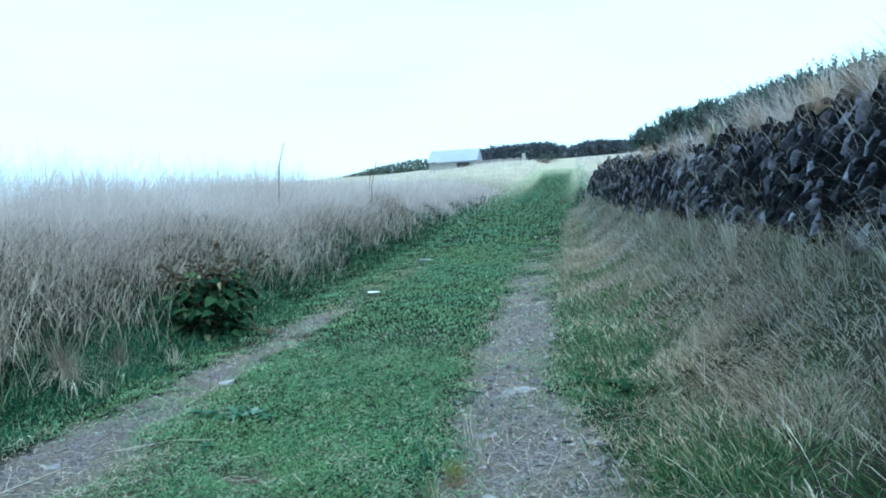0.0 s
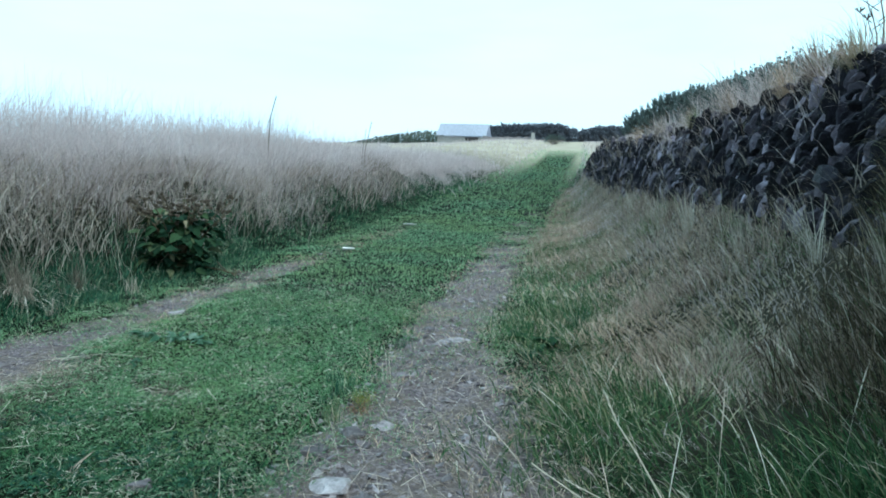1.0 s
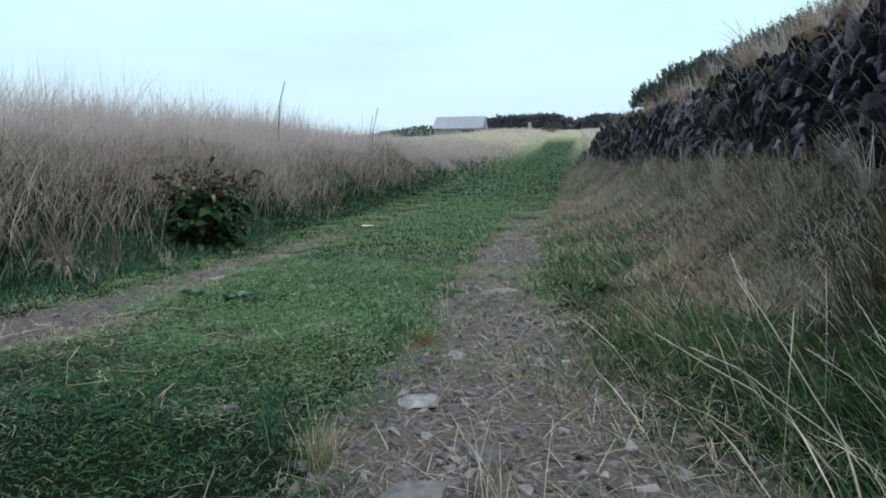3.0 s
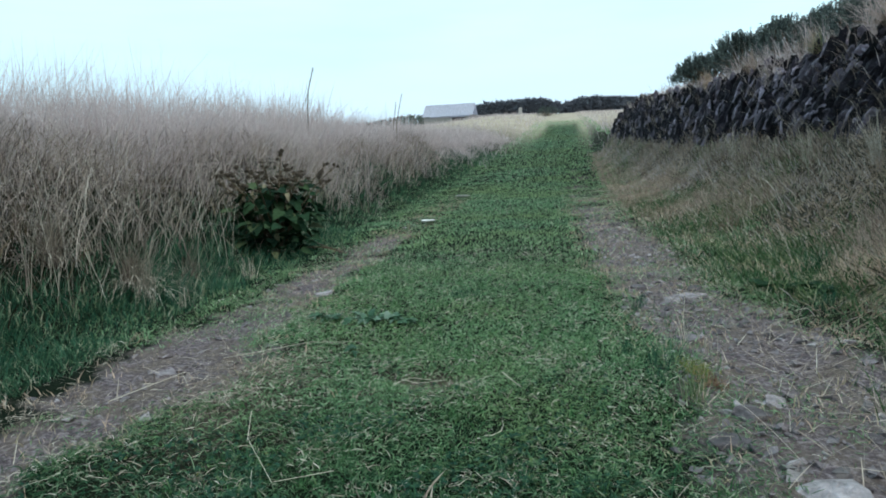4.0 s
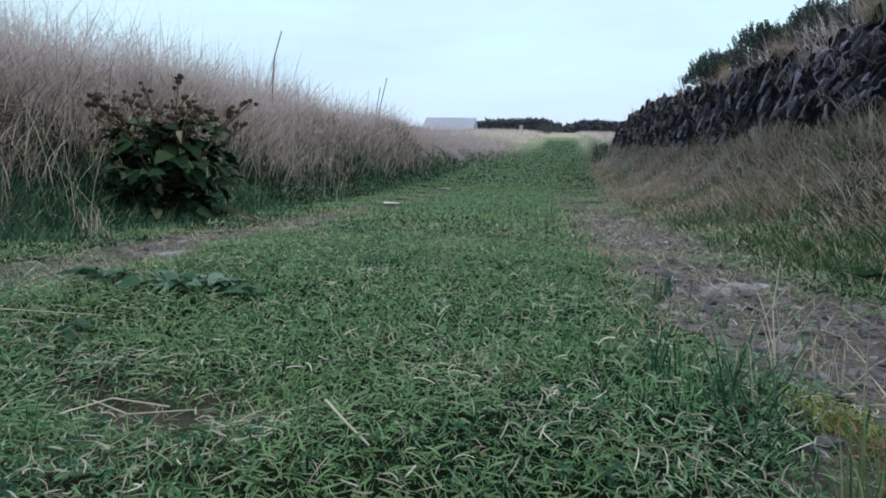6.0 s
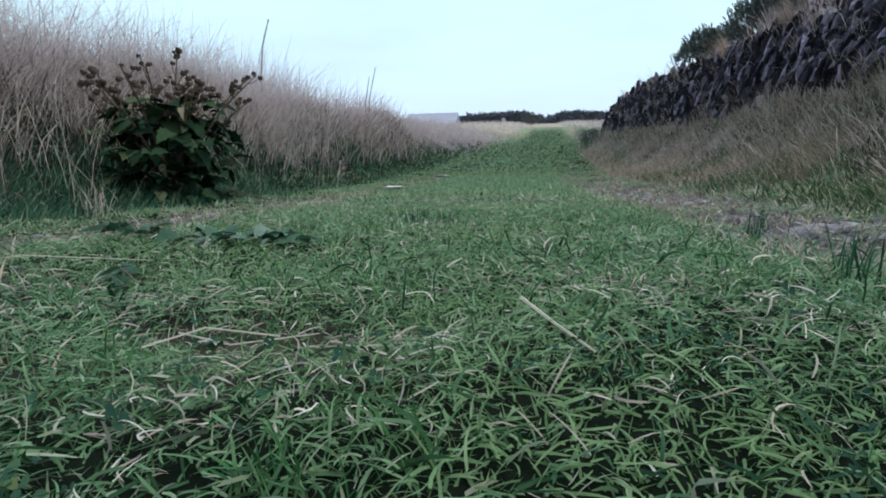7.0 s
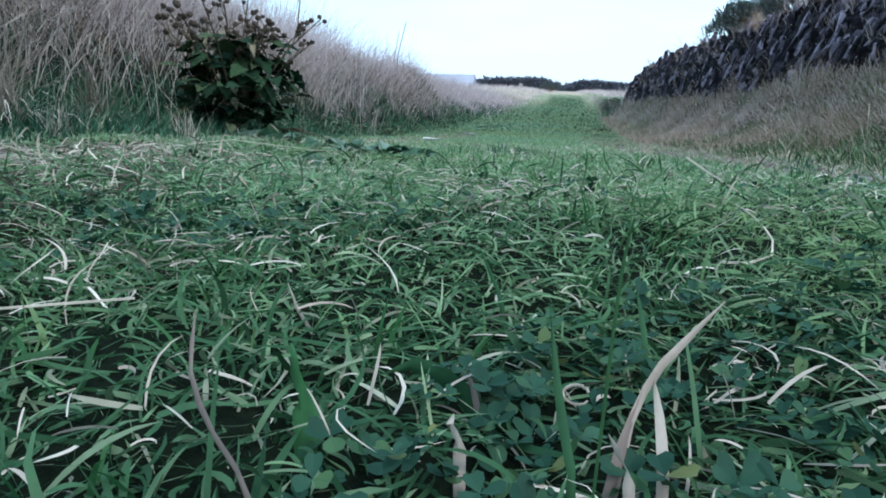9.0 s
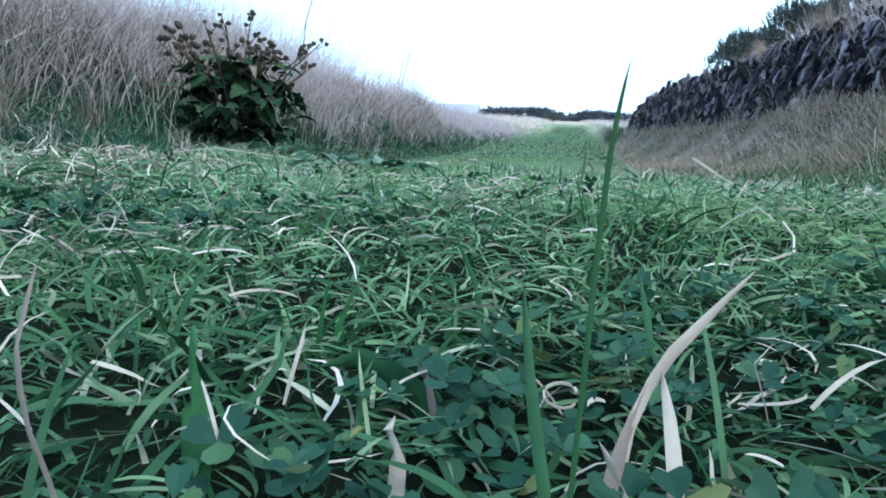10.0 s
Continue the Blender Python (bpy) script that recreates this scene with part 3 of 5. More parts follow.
# longer dark grass between the rut and the bank
x, y = scatter(30000, -2.4, -1.0, 2.0, 7.2, lambda x, y: step(-1.15, -1.4, offset(x, y)) * (1 - step(-1.7, -2.0, offset(x, y))) * (0.75 + 0.45 * wobble(x, y, 0.4, 15)) * (1 - rut(x, y)) * (1 - step(6.2, 7.2, y)), 1.1)
m = len(x)
blades("lush_grass", x, y, rng.uniform(0.05, 0.16, m) * (0.9 + 0.4 * wobble(x, y, 0.5, 18)) * (0.45 + 0.55 * step(-1.2, -1.6, offset(x, y))), rng.uniform(0.002, 0.0042, m) * (0.8 + y / 10), rng.uniform(0.5, 1.6, m), rng.normal(0.3, 1.5, m),
       M_LUSH, "long dark green grass between the rut and the bank", (1, 0.9, 0.6))

# tall dry grass on the bank
def bank_chance(x, y):
    d = offset(x, y)
    open_ground = np.exp(-(((x + 1.55) / 0.34) ** 2 + ((y - 5.2) / 0.42) ** 2))
    near_foot = 0.14 + 0.16 * step(5.8, 7.0, y)
    return step(-1.9 + near_foot, -2.5 + near_foot, d) * (1 - step(-5.4, -6.4, d)) * (1 - 0.95 * open_ground) * (0.72 + 0.4 * wobble(x, y, 0.7, 2))


x, y = scatter(9800, -6.4, -1.6, 0.8, 26, bank_chance, 1.6)
x, y, w = tufted(x, y, 13, 0.15)
m = len(x)
tuft_dir, tuft_lean, tuft_size = rng.normal(0.1, 1.0, w.max() + 1) + np.pi * (rng.uniform(0, 1, w.max() + 1) < 0.25), rng.uniform(0.5, 1.6, w.max() + 1), rng.uniform(0.6, 1.3, w.max() + 1)
edge = (0.45 + 0.2 * step(5.6, 7.2, y) + (0.55 - 0.2 * step(5.6, 7.2, y)) * step(-2.0, -2.8, offset(x, y))) * (1 + 0.08 * step(5.6, 7.0, y)) * (1 - 0.36 * step(11.0, 16.0, y))
blades("tall_dry_grass", x, y, rng.uniform(0.22, 0.82, m) * (0.74 + 0.26 * step(4.2, 6.0, y)) * tuft_size[w] * edge, rng.uniform(0.0009, 0.0021, m) * (0.35 + y / 6.0),
       np.clip(tuft_lean[w] + 0.35 * (1 - step(4.5, 6.5, y)) + rng.normal(0.0, 0.5, m), 0.02, 1.9), tuft_dir[w] + rng.normal(0, 0.8, m),
       M_DRY, "tall dry pinkish-tan grass with feathery seed heads on the bank", (0.7, 0.85, 1.5), curl=0.5, start=0.5)

# green undergrowth and pale tangled stems at the bank's edge
x, y = scatter(18000, -2.8, -1.5, 0.4, 14, lambda x, y: np.exp(-((offset(x, y) + 1.9) / 0.22) ** 2) * (0.3 + 0.25 * wobble(x, y, 0.7, 3)), 1.3)
m = len(x)
blades("bank_undergrowth", x, y, rng.uniform(0.04, 0.11, m), rng.uniform(0.003, 0.007, m) * (1 + y / 9), rng.uniform(0.2, 1.2, m), rng.normal(0, 1.2, m),
       M_TEAL, "rank dark green undergrowth at the edge of the bank", (1, 0.9, 0.6))
x, y = scatter(8000, -3.0, -1.4, 0.8, 9, lambda x, y: np.exp(-((offset(x, y) + 2.1) / 0.4) ** 2) * (0.6 + 0.6 * wobble(x, y, 0.5, 4)), 1.3)
m = len(x)
blades("pale_tangled_stems", x, y, rng.uniform(0.2, 0.68, m), rng.uniform(0.0008, 0.0017, m) * (1 + y / 10), rng.uniform(0.2, 1.9, m), rng.uniform(0, 6.28, m),
       M_STRAW, "pale dead grass stems tangled at the edge of the bank", (1, 0.9, 0.8, 0.7))

# thatch of fallen blades beneath it
x, y = scatter(34000, -3.6, -1.6, 0.5, 14, lambda x, y: np.maximum(bank_chance(x, y), 0.8 * step(-1.7, -2.0, offset(x, y)) * (y < 5)), 1.3)
m = len(x)
blades("dry_thatch", x, y, rng.uniform(0.12, 0.35, m), rng.uniform(0.002, 0.004, m) * (1 + y / 9), rng.uniform(0.8, 1.45, m), rng.normal(-0.2, 1.3, m),
       M_BROWN, "matted fallen dry grass on the bank", (1, 0.9, 0.7), 0.03)

# fine soft dry growth between the tufts
x, y = scatter(62000, -5.2, -1.9, 0.8, 20, lambda x, y: bank_chance(x, y) * step(-2.0, -2.5, offset(x, y)), 1.4)
m = len(x)
blades("fine_dry_grass", x, y, rng.uniform(0.1, 0.42, m), rng.uniform(0.0011, 0.0024, m) * (0.6 + y / 7), rng.uniform(0.4, 1.7, m), rng.uniform(0, 6.28, m),
       M_DRY, "fine soft dry grass filling the bank between the tufts", (1, 1.2), curl=0.4, start=0.5)

# long stems lying through one another in the bank's face
x, y = scatter(15000, -3.6, -1.75, 1.0, 9.0, bank_chance, 1.4)
m = len(x)
tangle("lying_stems", x, y, rng.uniform(0.18, 0.5, m), rng.uniform(0.0008, 0.0018, m) * (0.8 + y / 9), rng.normal(0.35, 0.5, m), M_DRY, "pale dry stems lying through one another on the bank", 0.9, 0.5, 0.42, (1, 0.9, 0.8))

# dead stuff low in the bank's edge, its dark colour standing in for shade
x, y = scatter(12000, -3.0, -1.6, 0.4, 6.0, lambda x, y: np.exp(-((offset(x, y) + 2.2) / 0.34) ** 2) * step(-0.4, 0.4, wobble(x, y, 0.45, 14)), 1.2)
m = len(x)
blades("shaded_dead_growth", x, y, rng.uniform(0.08, 0.3, m), rng.uniform(0.002, 0.005, m) * (1 + y / 10), rng.uniform(0.6, 1.6, m), rng.uniform(0, 6.28, m),
       M_SHADED_BROWN, "dead growth coloured dark as shade, low in the edge of the bank", (1, 0.9, 0.6))

# the tallest seed stems along the crest of the bank
x, y = scatter(11000, -5.6, -2.1, 1.8, 16, lambda x, y: 0.8 * step(-2.0, -2.7, offset(x, y)) * (0.5 + 0.6 * wobble(x, y, 0.8, 6)), 1.3)
m = len(x)
blades("seed_stems", x, y, rng.uniform(0.36, 0.64, m) * (0.85 + 0.15 * step(4.2, 6.0, y)) * (1 - 0.4 * step(9.0, 14.0, y)), rng.uniform(0.0009, 0.0016, m) * (0.6 + y / 7), rng.uniform(0.05, 0.9, m), rng.normal(0.2, 0.8, m) + np.pi * (rng.uniform(0, 1, m) < 0.3),
       M_DRY, "thin pale seed stems standing above the bank grass", (0.6, 0.5, 0.8, 2.4, 2.0))


# dry grass of the fields on both sides farther on
def field_chance(x, y):
    d = np.abs(offset(x, y))
    behind = (x > wall_line(y) - 0.1) & (y < 18)
    return step(0.95, 1.6, d) * ~behind * (d < 4 + y / 4) * step(14, 18, y)


x, y = scatter(32000, -24, 24, 11, 95, field_chance, 1.7)
m = len(x)
blades("field_grass", x, y, rng.uniform(0.15, 0.42, m) * (1 - 0.4 * step(30, 80, y)), rng.uniform(0.009, 0.022, m) * (0.4 + y / 40), rng.uniform(0.3, 1.4, m), rng.uniform(0, 6.28, m),
       M_DRY, "dry pale field grass beside the far track", (0.8, 1.0, 0.7))


# the verge below the stone hedge
def verge_chance(x, y):
    d = offset(x, y)
    return step(1.05, 1.5, d - 0.3 * (1 - step(2.1, 4.3, y))) * (x < wall_line(y) + 0.0) * (0.68 + 0.45 * wobble(x, y, 0.45, 3))


def swirl(x, y):
    """The way in which trodden and wind-laid grass lies."""
    return 2.8 + 2.5 * wobble(x, y, 0.45, 1.0) + 0.8 * wobble(x, y, 0.17, 4.0)


# matted low growth all over it, deeper and greener near the walk
for n, y0, y1, mat in ((34000, 1.2, 3.6, M_VERGE_DEEP), (92000, 3.1, 18.5, M_VERGE)):
    x, y = scatter(n, 1.0, 3.2, y0, y1, lambda x, y: verge_chance(x, y) * (0.4 + 0.6 * step(2.1, 3.3, y)) * (1 - step(3.2, 3.6, y) if y1 < 4 else step(3.1, 3.5, y)), 1.0 if y1 < 4 else 1.3)
    m = len(x)
    blades("verge_mat", x, y, rng.uniform(0.025, 0.09, m) * (0.9 + 0.4 * wobble(x, y, 0.4, 2)), rng.uniform(0.0018, 0.0042, m) * (1 + y / 8), rng.uniform(0.9, 1.5, m), swirl(x, y) + rng.normal(0, 0.9, m),
           mat, "flattened green and tan grass of the verge", (1, 0.85), 0.01, 0.1, 0.75)

# a greener border along the rut
x, y = scatter(36000, 1.0, 2.3, 2.0, 9.0, lambda x, y: np.exp(-((offset(x, y) - 1.5 - 0.2 * wobble(x, y, 0.5, 2)) / 0.34) ** 2) * np.maximum(step(-0.6, 0.3, wobble(x, y, 0.55, 5)), np.exp(-((y - 5.0) / 0.5) ** 2)) * (1 - rut(x, y)), 1.2)
m = len(x)
blades("border_grass", x, y, rng.uniform(0.03, 0.09, m), rng.uniform(0.0018, 0.004, m) * (1 + y / 9), rng.uniform(0.5, 1.5, m), rng.normal(2.8, 1.4, m),
       M_RANK, "fresh green grass along the edge of the verge", (1, 0.85), 0.012, 0.2, 0.6)

# longer green blades near the walk, leaning over the rut
x, y = scatter(6500, 1.1, 3.1, 0.4, 3.9, lambda x, y: verge_chance(x, y) * step(1.25, 1.7, offset(x, y)) * (1 - 0.95 * step(2.2, 3.0, y)) * (wobble(x, y, 0.3, 8) > -0.35), 1.0)
x, y, w = tufted(x, y, 9, 0.07)
m = len(x)
tuft_dir, tuft_lean, tuft_size = rng.normal(2.9, 0.7, w.max() + 1), rng.uniform(0.7, 1.5, w.max() + 1), rng.uniform(0.45, 1.1, w.max() + 1)
blades("verge_grass", x, y, rng.uniform(0.08, 0.3, m) * tuft_size[w] * (0.4 + 0.6 * step(1.4, 2.1, offset(x, y))), rng.uniform(0.0016, 0.0036, m), np.clip(tuft_lean[w] + rng.normal(0.1, 0.35, m), 0.2, 1.6), tuft_dir[w] + rng.normal(0, 0.6, m),
       M_RANK, "rank dark green grass leaning from the verge", (1, 0.9, 0.6), start=0.5)

# short dry grass in drifts, thicker towards the hedge and its far end
x, y = scatter(12000, 1.0, 2.9, 1.4, 22, lambda x, y: step(1.1, 1.9, offset(x, y)) * (x < wall_line(y) - 0.02) * (0.25 + 0.55 * step(4.0, 8.0, y)) * step(-0.3, 0.5, wobble(x, y, 0.55, 6)), 1.3)
x, y, w = tufted(x, y, 7, 0.09)
m = len(x)
blades("dry_verge_grass", x, y, rng.uniform(0.03, 0.10, m), rng.uniform(0.0012, 0.0026, m) * (1 + y / 9), rng.uniform(1.0, 1.7, m), swirl(x, y) + rng.normal(0, 0.9, m),
       M_DRY, "short flattened tan dry grass on the verge", (0.8, 1.2, 1.0), start=0.6)

# pale seed stems through the verge
x, y = scatter(760, 1.1, 2.7, 1.3, 7, lambda x, y: step(1.15, 1.6, offset(x, y)) * (x < wall_line(y) - 0.2), 1.4)
m = len(x)
blades("verge_seed_stems", x, y, rng.uniform(0.14, 0.42, m), rng.uniform(0.0007, 0.0013, m) * (1 + y / 9), rng.uniform(0.5, 1.3, m), rng.normal(2.9, 0.8, m),
       M_STRAW, "pale thin seed stems leaning out of the verge", (0.7, 0.6, 0.6, 0.6, 1.5, 1.9))

# taller tan drifts high on the verge
x, y = scatter(4600, 1.4, 2.7, 2.7, 8.0, lambda x, y: np.exp(-((wall_line(y) - 0.6 - x) / 0.34) ** 2) * (wobble(x, y, 0.45, 12) > 0.05), 1.2)
x, y, w = tufted(x, y, 10, 0.07)
m = len(x)
blades("tan_drift", x, y, rng.uniform(0.04, 0.12, m), rng.uniform(0.0014, 0.0028, m) * (1 + y / 9), rng.uniform(0.6, 1.5, m), swirl(x, y) + rng.normal(0, 0.8, m),
       M_FOOT, "soft tan grass in drifts on the verge", (1, 0.9, 0.7), 0.0, 0.3, 0.6)

# pinkish-brown drifts over the far verge
x, y = scatter(24000, 0.7, 2.5, 5.5, 18.5, lambda x, y: step(1.0, 1.3, offset(x, y)) * (x < wall_line(y) - 0.05) * step(5.5, 7.5, y) * (0.65 + 0.5 * wobble(x, y, 0.9, 21)), 1.3)
m = len(x)
blades("far_verge_grass", x, y, rng.uniform(0.05, 0.17, m), rng.uniform(0.0016, 0.0034, m) * (1 + y / 9), rng.uniform(0.5, 1.6, m), rng.uniform(0, 6.28, m),
       M_FOOT, "soft pinkish-brown grass on the farther verge", (1, 0.9), curl=0.3, start=0.5)

# brown thatch at the hedge's foot
x, y = scatter(20000, 1.3, 3.0, 1.0, 17.5, lambda x, y: np.exp(-((wall_line(y) - 0.28 - x) / 0.22) ** 2), 1.4)
m = len(x)
blades("foot_thatch", x, y, rng.uniform(0.04, 0.13, m), rng.uniform(0.0018, 0.0035, m) * (1 + y / 9), rng.uniform(0.8, 1.6, m), rng.normal(3.1, 1.2, m),
       M_DRY, "brown dead grass at the foot of the stone hedge", (1, 0.9, 0.6))

# soft brown grass that climbs over the lowest stones
x, y = scatter(3600, 1.3, 3.0, 2.6, 14, lambda x, y: np.exp(-((wall_line(y) - 0.16 - x) / 0.16) ** 2) * step(-0.35, 0.35, wobble(x, y, 0.6, 11)), 1.35)
x, y, w = tufted(x, y, 11, 0.08)
m = len(x)
blades("foot_grass", x, y, rng.uniform(0.1, 0.28, m) * (0.8 + 0.4 * wobble(x, y, 0.5, 3)), rng.uniform(0.0013, 0.0026, m) * (1 + y / 9), rng.uniform(0.1, 1.5, m), rng.normal(3.0, 1.5, m),
       M_FOOT, "soft pinkish-brown grass climbing over the hedge's lowest stones", (0.9, 0.9, 1.0))

# dead growth against the hedge beside the walk, dark to paint the hedge's shadow
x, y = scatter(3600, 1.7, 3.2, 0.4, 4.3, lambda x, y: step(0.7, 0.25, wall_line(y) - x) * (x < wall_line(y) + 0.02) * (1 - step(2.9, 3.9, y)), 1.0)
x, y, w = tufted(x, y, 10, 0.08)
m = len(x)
blades("shaded_dead_growth", x, y, rng.uniform(0.1, 0.34, m), rng.uniform(0.002, 0.005, m), rng.uniform(0.4, 1.5, m), rng.normal(3.0, 1.0, m),
       M_SHADED_BROWN, "brown dead growth coloured dark as the hedge's shade at its foot", (1, 0.9, 0.6))

# grass on top of the hedge
x, y = scatter(6200, 1.7, 5.0, 0.5, 18, lambda x, y: step(0.02, 0.16, x - wall_line(y)) * (1 - step(1.3, 2.0, x - wall_line(y))) * (0.6 + 0.5 * wobble(x, y, 0.6, 5)), 1.2)
x, y, w = tufted(x, y, 10, 0.09)
m = len(x)
lean_dir = rng.normal(3.0, 1.1, w.max() + 1)[w] + rng.normal(0, 0.4, m)
blades("hedge_top_grass", x, y, rng.uniform(0.14, 0.46, m) * (0.9 + 0.5 * wobble(x, y, 0.5, 9)) * (1 - 0.55 * step(9.0, 12.0, y)), rng.uniform(0.0014, 0.0028, m) * (1 + y / 9), rng.uniform(0.2, 1.9, m), lean_dir,
       M_DRY, "dry tan grass crowning the stone hedge", (0.8, 0.7, 1.1, 0.9))

# tufts that grow out between the stones and hang over the hedge's face
x, y = scatter(1500, 1.6, 3.3, 0.8, 18, lambda x, y: step(0.0, 0.06, x - wall_line(y)) * (1 - step(0.16, 0.28, x - wall_line(y))) * np.maximum((wobble(x, y, 0.35, 7) > 0.4), (y < 3.7)), 1.4)
x, y, w = tufted(x, y, 14, 0.05)
m = len(x)
blades("hanging_grass", x, y, rng.uniform(0.12, 0.32, m), rng.uniform(0.0016, 0.003, m) * (1 + y / 9), rng.uniform(0.7, 1.9, m), rng.normal(3.2, 0.6, m),
       M_BROWN, "brown grass hanging over the stones of the hedge", (1, 0.9, 0.7, 0.5))

# brown and olive growth that hides the stones nearest the walk, and tufts rooted in the joints farther on
def on_face(n, y0, y1, keep):
    y = rng.uniform(y0, y1, n)
    up = rng.uniform(0.0, 1.0, n)
    x = wall_line(y) - 0.09
    y, up, x = y[keep(y, up)], up[keep(y, up)], x[keep(y, up)]
    rise_up = up * (hedge_top(y) - height(x, y))
    return x + 0.24 * up, y, rise_up - (height(x + 0.24 * up, y) - height(x, y))


# the first set's dark brown also carries the shade on the near hedge face
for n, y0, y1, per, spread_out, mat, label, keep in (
        (1500, 1.0, 3.75, 10, 0.06, M_SHADED_BROWN, "brown dead grass, darkened as shade, overhanging the hedge's stones", lambda y, up: wobble(y, 2.6 * up, 0.35, 2) > -0.3),
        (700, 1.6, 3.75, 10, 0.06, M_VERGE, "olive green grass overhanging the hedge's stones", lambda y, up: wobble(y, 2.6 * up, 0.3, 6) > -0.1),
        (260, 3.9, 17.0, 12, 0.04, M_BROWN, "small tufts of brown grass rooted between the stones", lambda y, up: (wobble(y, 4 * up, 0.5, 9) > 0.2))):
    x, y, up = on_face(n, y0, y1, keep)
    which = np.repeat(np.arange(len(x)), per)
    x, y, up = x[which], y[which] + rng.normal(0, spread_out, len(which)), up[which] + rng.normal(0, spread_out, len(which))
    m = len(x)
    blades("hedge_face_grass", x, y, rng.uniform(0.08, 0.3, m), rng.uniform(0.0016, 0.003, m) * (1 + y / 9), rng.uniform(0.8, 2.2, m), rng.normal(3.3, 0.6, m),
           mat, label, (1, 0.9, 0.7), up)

# long pale stems leaning and fallen from the near verge across the rut
x, y = scatter(420, 0.5, 2.0, 1.2, 3.2, lambda x, y: step(0.6, 1.2, offset(x, y)) * (1 - 0.6 * step(1.6, 2.2, offset(x, y))) * 0.8, 1.0)
m = len(x)
blades("long_straw", x, y, rng.uniform(0.06, 0.24, m), rng.uniform(0.0008, 0.0015, m), rng.uniform(1.2, 1.55, m), rng.normal(2.4, 1.5, m),
       M_STRAW, "long pale straws fallen across the edge of the rut", (1, 0.9, 0.8, 0.8, 0.9), 0.012, 0.12, 0.85)

# the track, bank and verge behind the walk, more coarsely
x, y = scatter(13000, -2.2, 2.4, -3.0, 1.2, lambda x, y: np.clip(1.15 - 1.25 * rut(x, y), 0, 1))
m = len(x)
blades("trodden_grass", x, y, rng.uniform(0.03, 0.1, m), rng.uniform(0.006, 0.013, m), rng.uniform(0.5, 1.5, m), rng.uniform(0, 6.28, m),
       M_TURF_HAZED, "trodden green grass of the track", (1, 0.8), start=0.6)
x, y = scatter(6500, -6.0, -1.8, -3.0, 0.9, lambda x, y: step(-1.9, -2.5, offset(x, y)))
m = len(x)
blades("bank_grass", x, y, rng.uniform(0.3, 0.8, m), rng.uniform(0.003, 0.007, m), rng.uniform(0.1, 1.2, m), rng.uniform(0, 6.28, m),
       M_DRY, "tall dry grass on the bank", (0.8, 1.0, 0.7))

# straw lying in the ruts and on the lower verge
x, y = scatter(42000, -1.4, 2.0, 1.2, 11, lambda x, y: np.clip(0.5 * rut(x, y) + 0.8 * step(0.85, 1.1, offset(x, y)) * (1 - step(1.35, 1.9, offset(x, y))), 0, 1), 1.5)
m = len(x)
blades("fallen_straw", x, y, rng.uniform(0.03, 0.14, m), rng.uniform(0.001, 0.0022, m) * (1 + y / 10), rng.uniform(1.2, 1.5, m), rng.uniform(0, 6.28, m),
       M_LITTER, "fallen straw lying on the stony rut", (1, 0.9, 0.8), 0.008, 0.06, 0.94)

# short grass creeping in from the edges of the ruts
x, y = scatter(60000, -1.7, 1.9, 1.2, 10, lambda x, y: (rut(x, y) > 0.12) * (rut(x, y) < 0.85) * step(-0.5, 0.4, wobble(x, y, 0.16, 3)) * 0.9, 1.4)
m = len(x)
blades("edge_grass", x, y, rng.uniform(0.012, 0.05, m), rng.uniform(0.0016, 0.003, m) * (1 + y / 9), rng.uniform(0.5, 1.5, m), rng.uniform(0, 6.28, m),
       M_VERGE, "short green and tan grass creeping into the ruts", (1, 0.8), start=0.6)

# tan trampled grass where the turf thins towards the rut
x, y = scatter(16000, -0.95, -0.15, 2.45, 4.4, lambda x, y: np.maximum(0.45 * np.exp(-((offset(x, y) + 0.62) / 0.16) ** 2) * (0.6 + 0.6 * wobble(x, y, 0.2, 23)) * (1 - step(3.6, 4.4, y)), fringe(x, y)))
m = len(x)
tangle("trampled_grass", x, y, rng.uniform(0.015, 0.05, m), rng.uniform(0.0008, 0.002, m), np.clip(rng.normal(0.25, 0.3, m), 0.0, 1.2), M_LITTER, "tan trampled grass between the turf and the rut", 1.0, 1.0, 0.02, (0.9, 1.0, 0.7))

# rust-coloured litter and yellowish moss at the turf's edge
for n, cx, cy, mat, label in ((300, 0.75, 3.13, M_RUST, "rust-coloured dead moss and litter at the edge of the rut"), (420, 0.73, 3.21, M_MOSS, "yellowish green moss at the edge of the turf")):
    x, y = rng.normal(cx, 0.024, n), rng.normal(cy, 0.03, n)
    tangle("rut_moss", x, y, rng.uniform(0.006, 0.018, n), rng.uniform(0.0012, 0.003, n), rng.uniform(0.1, 1.2, n), mat, label, 1.0, 1.0, 0.02, (1.0, 0.8), "moss")

# sparse blades growing in the ruts
x, y = scatter(16000, -1.5, 1.6, 1.2, 12, lambda x, y: rut(x, y) * np.where(x < 0, 0.8, (wobble(x, y, 0.22, 6) > 0.0) * 0.7), 1.5)
m = len(x)
blades("rut_grass", x, y, rng.uniform(0.012, 0.04, m), rng.uniform(0.0008, 0.0018, m) * (1 + y / 9), rng.uniform(0.3, 1.35, m), rng.uniform(0, 6.28, m),
       M_VERGE, "sparse short grass growing in the ruts", (1, 0.8))


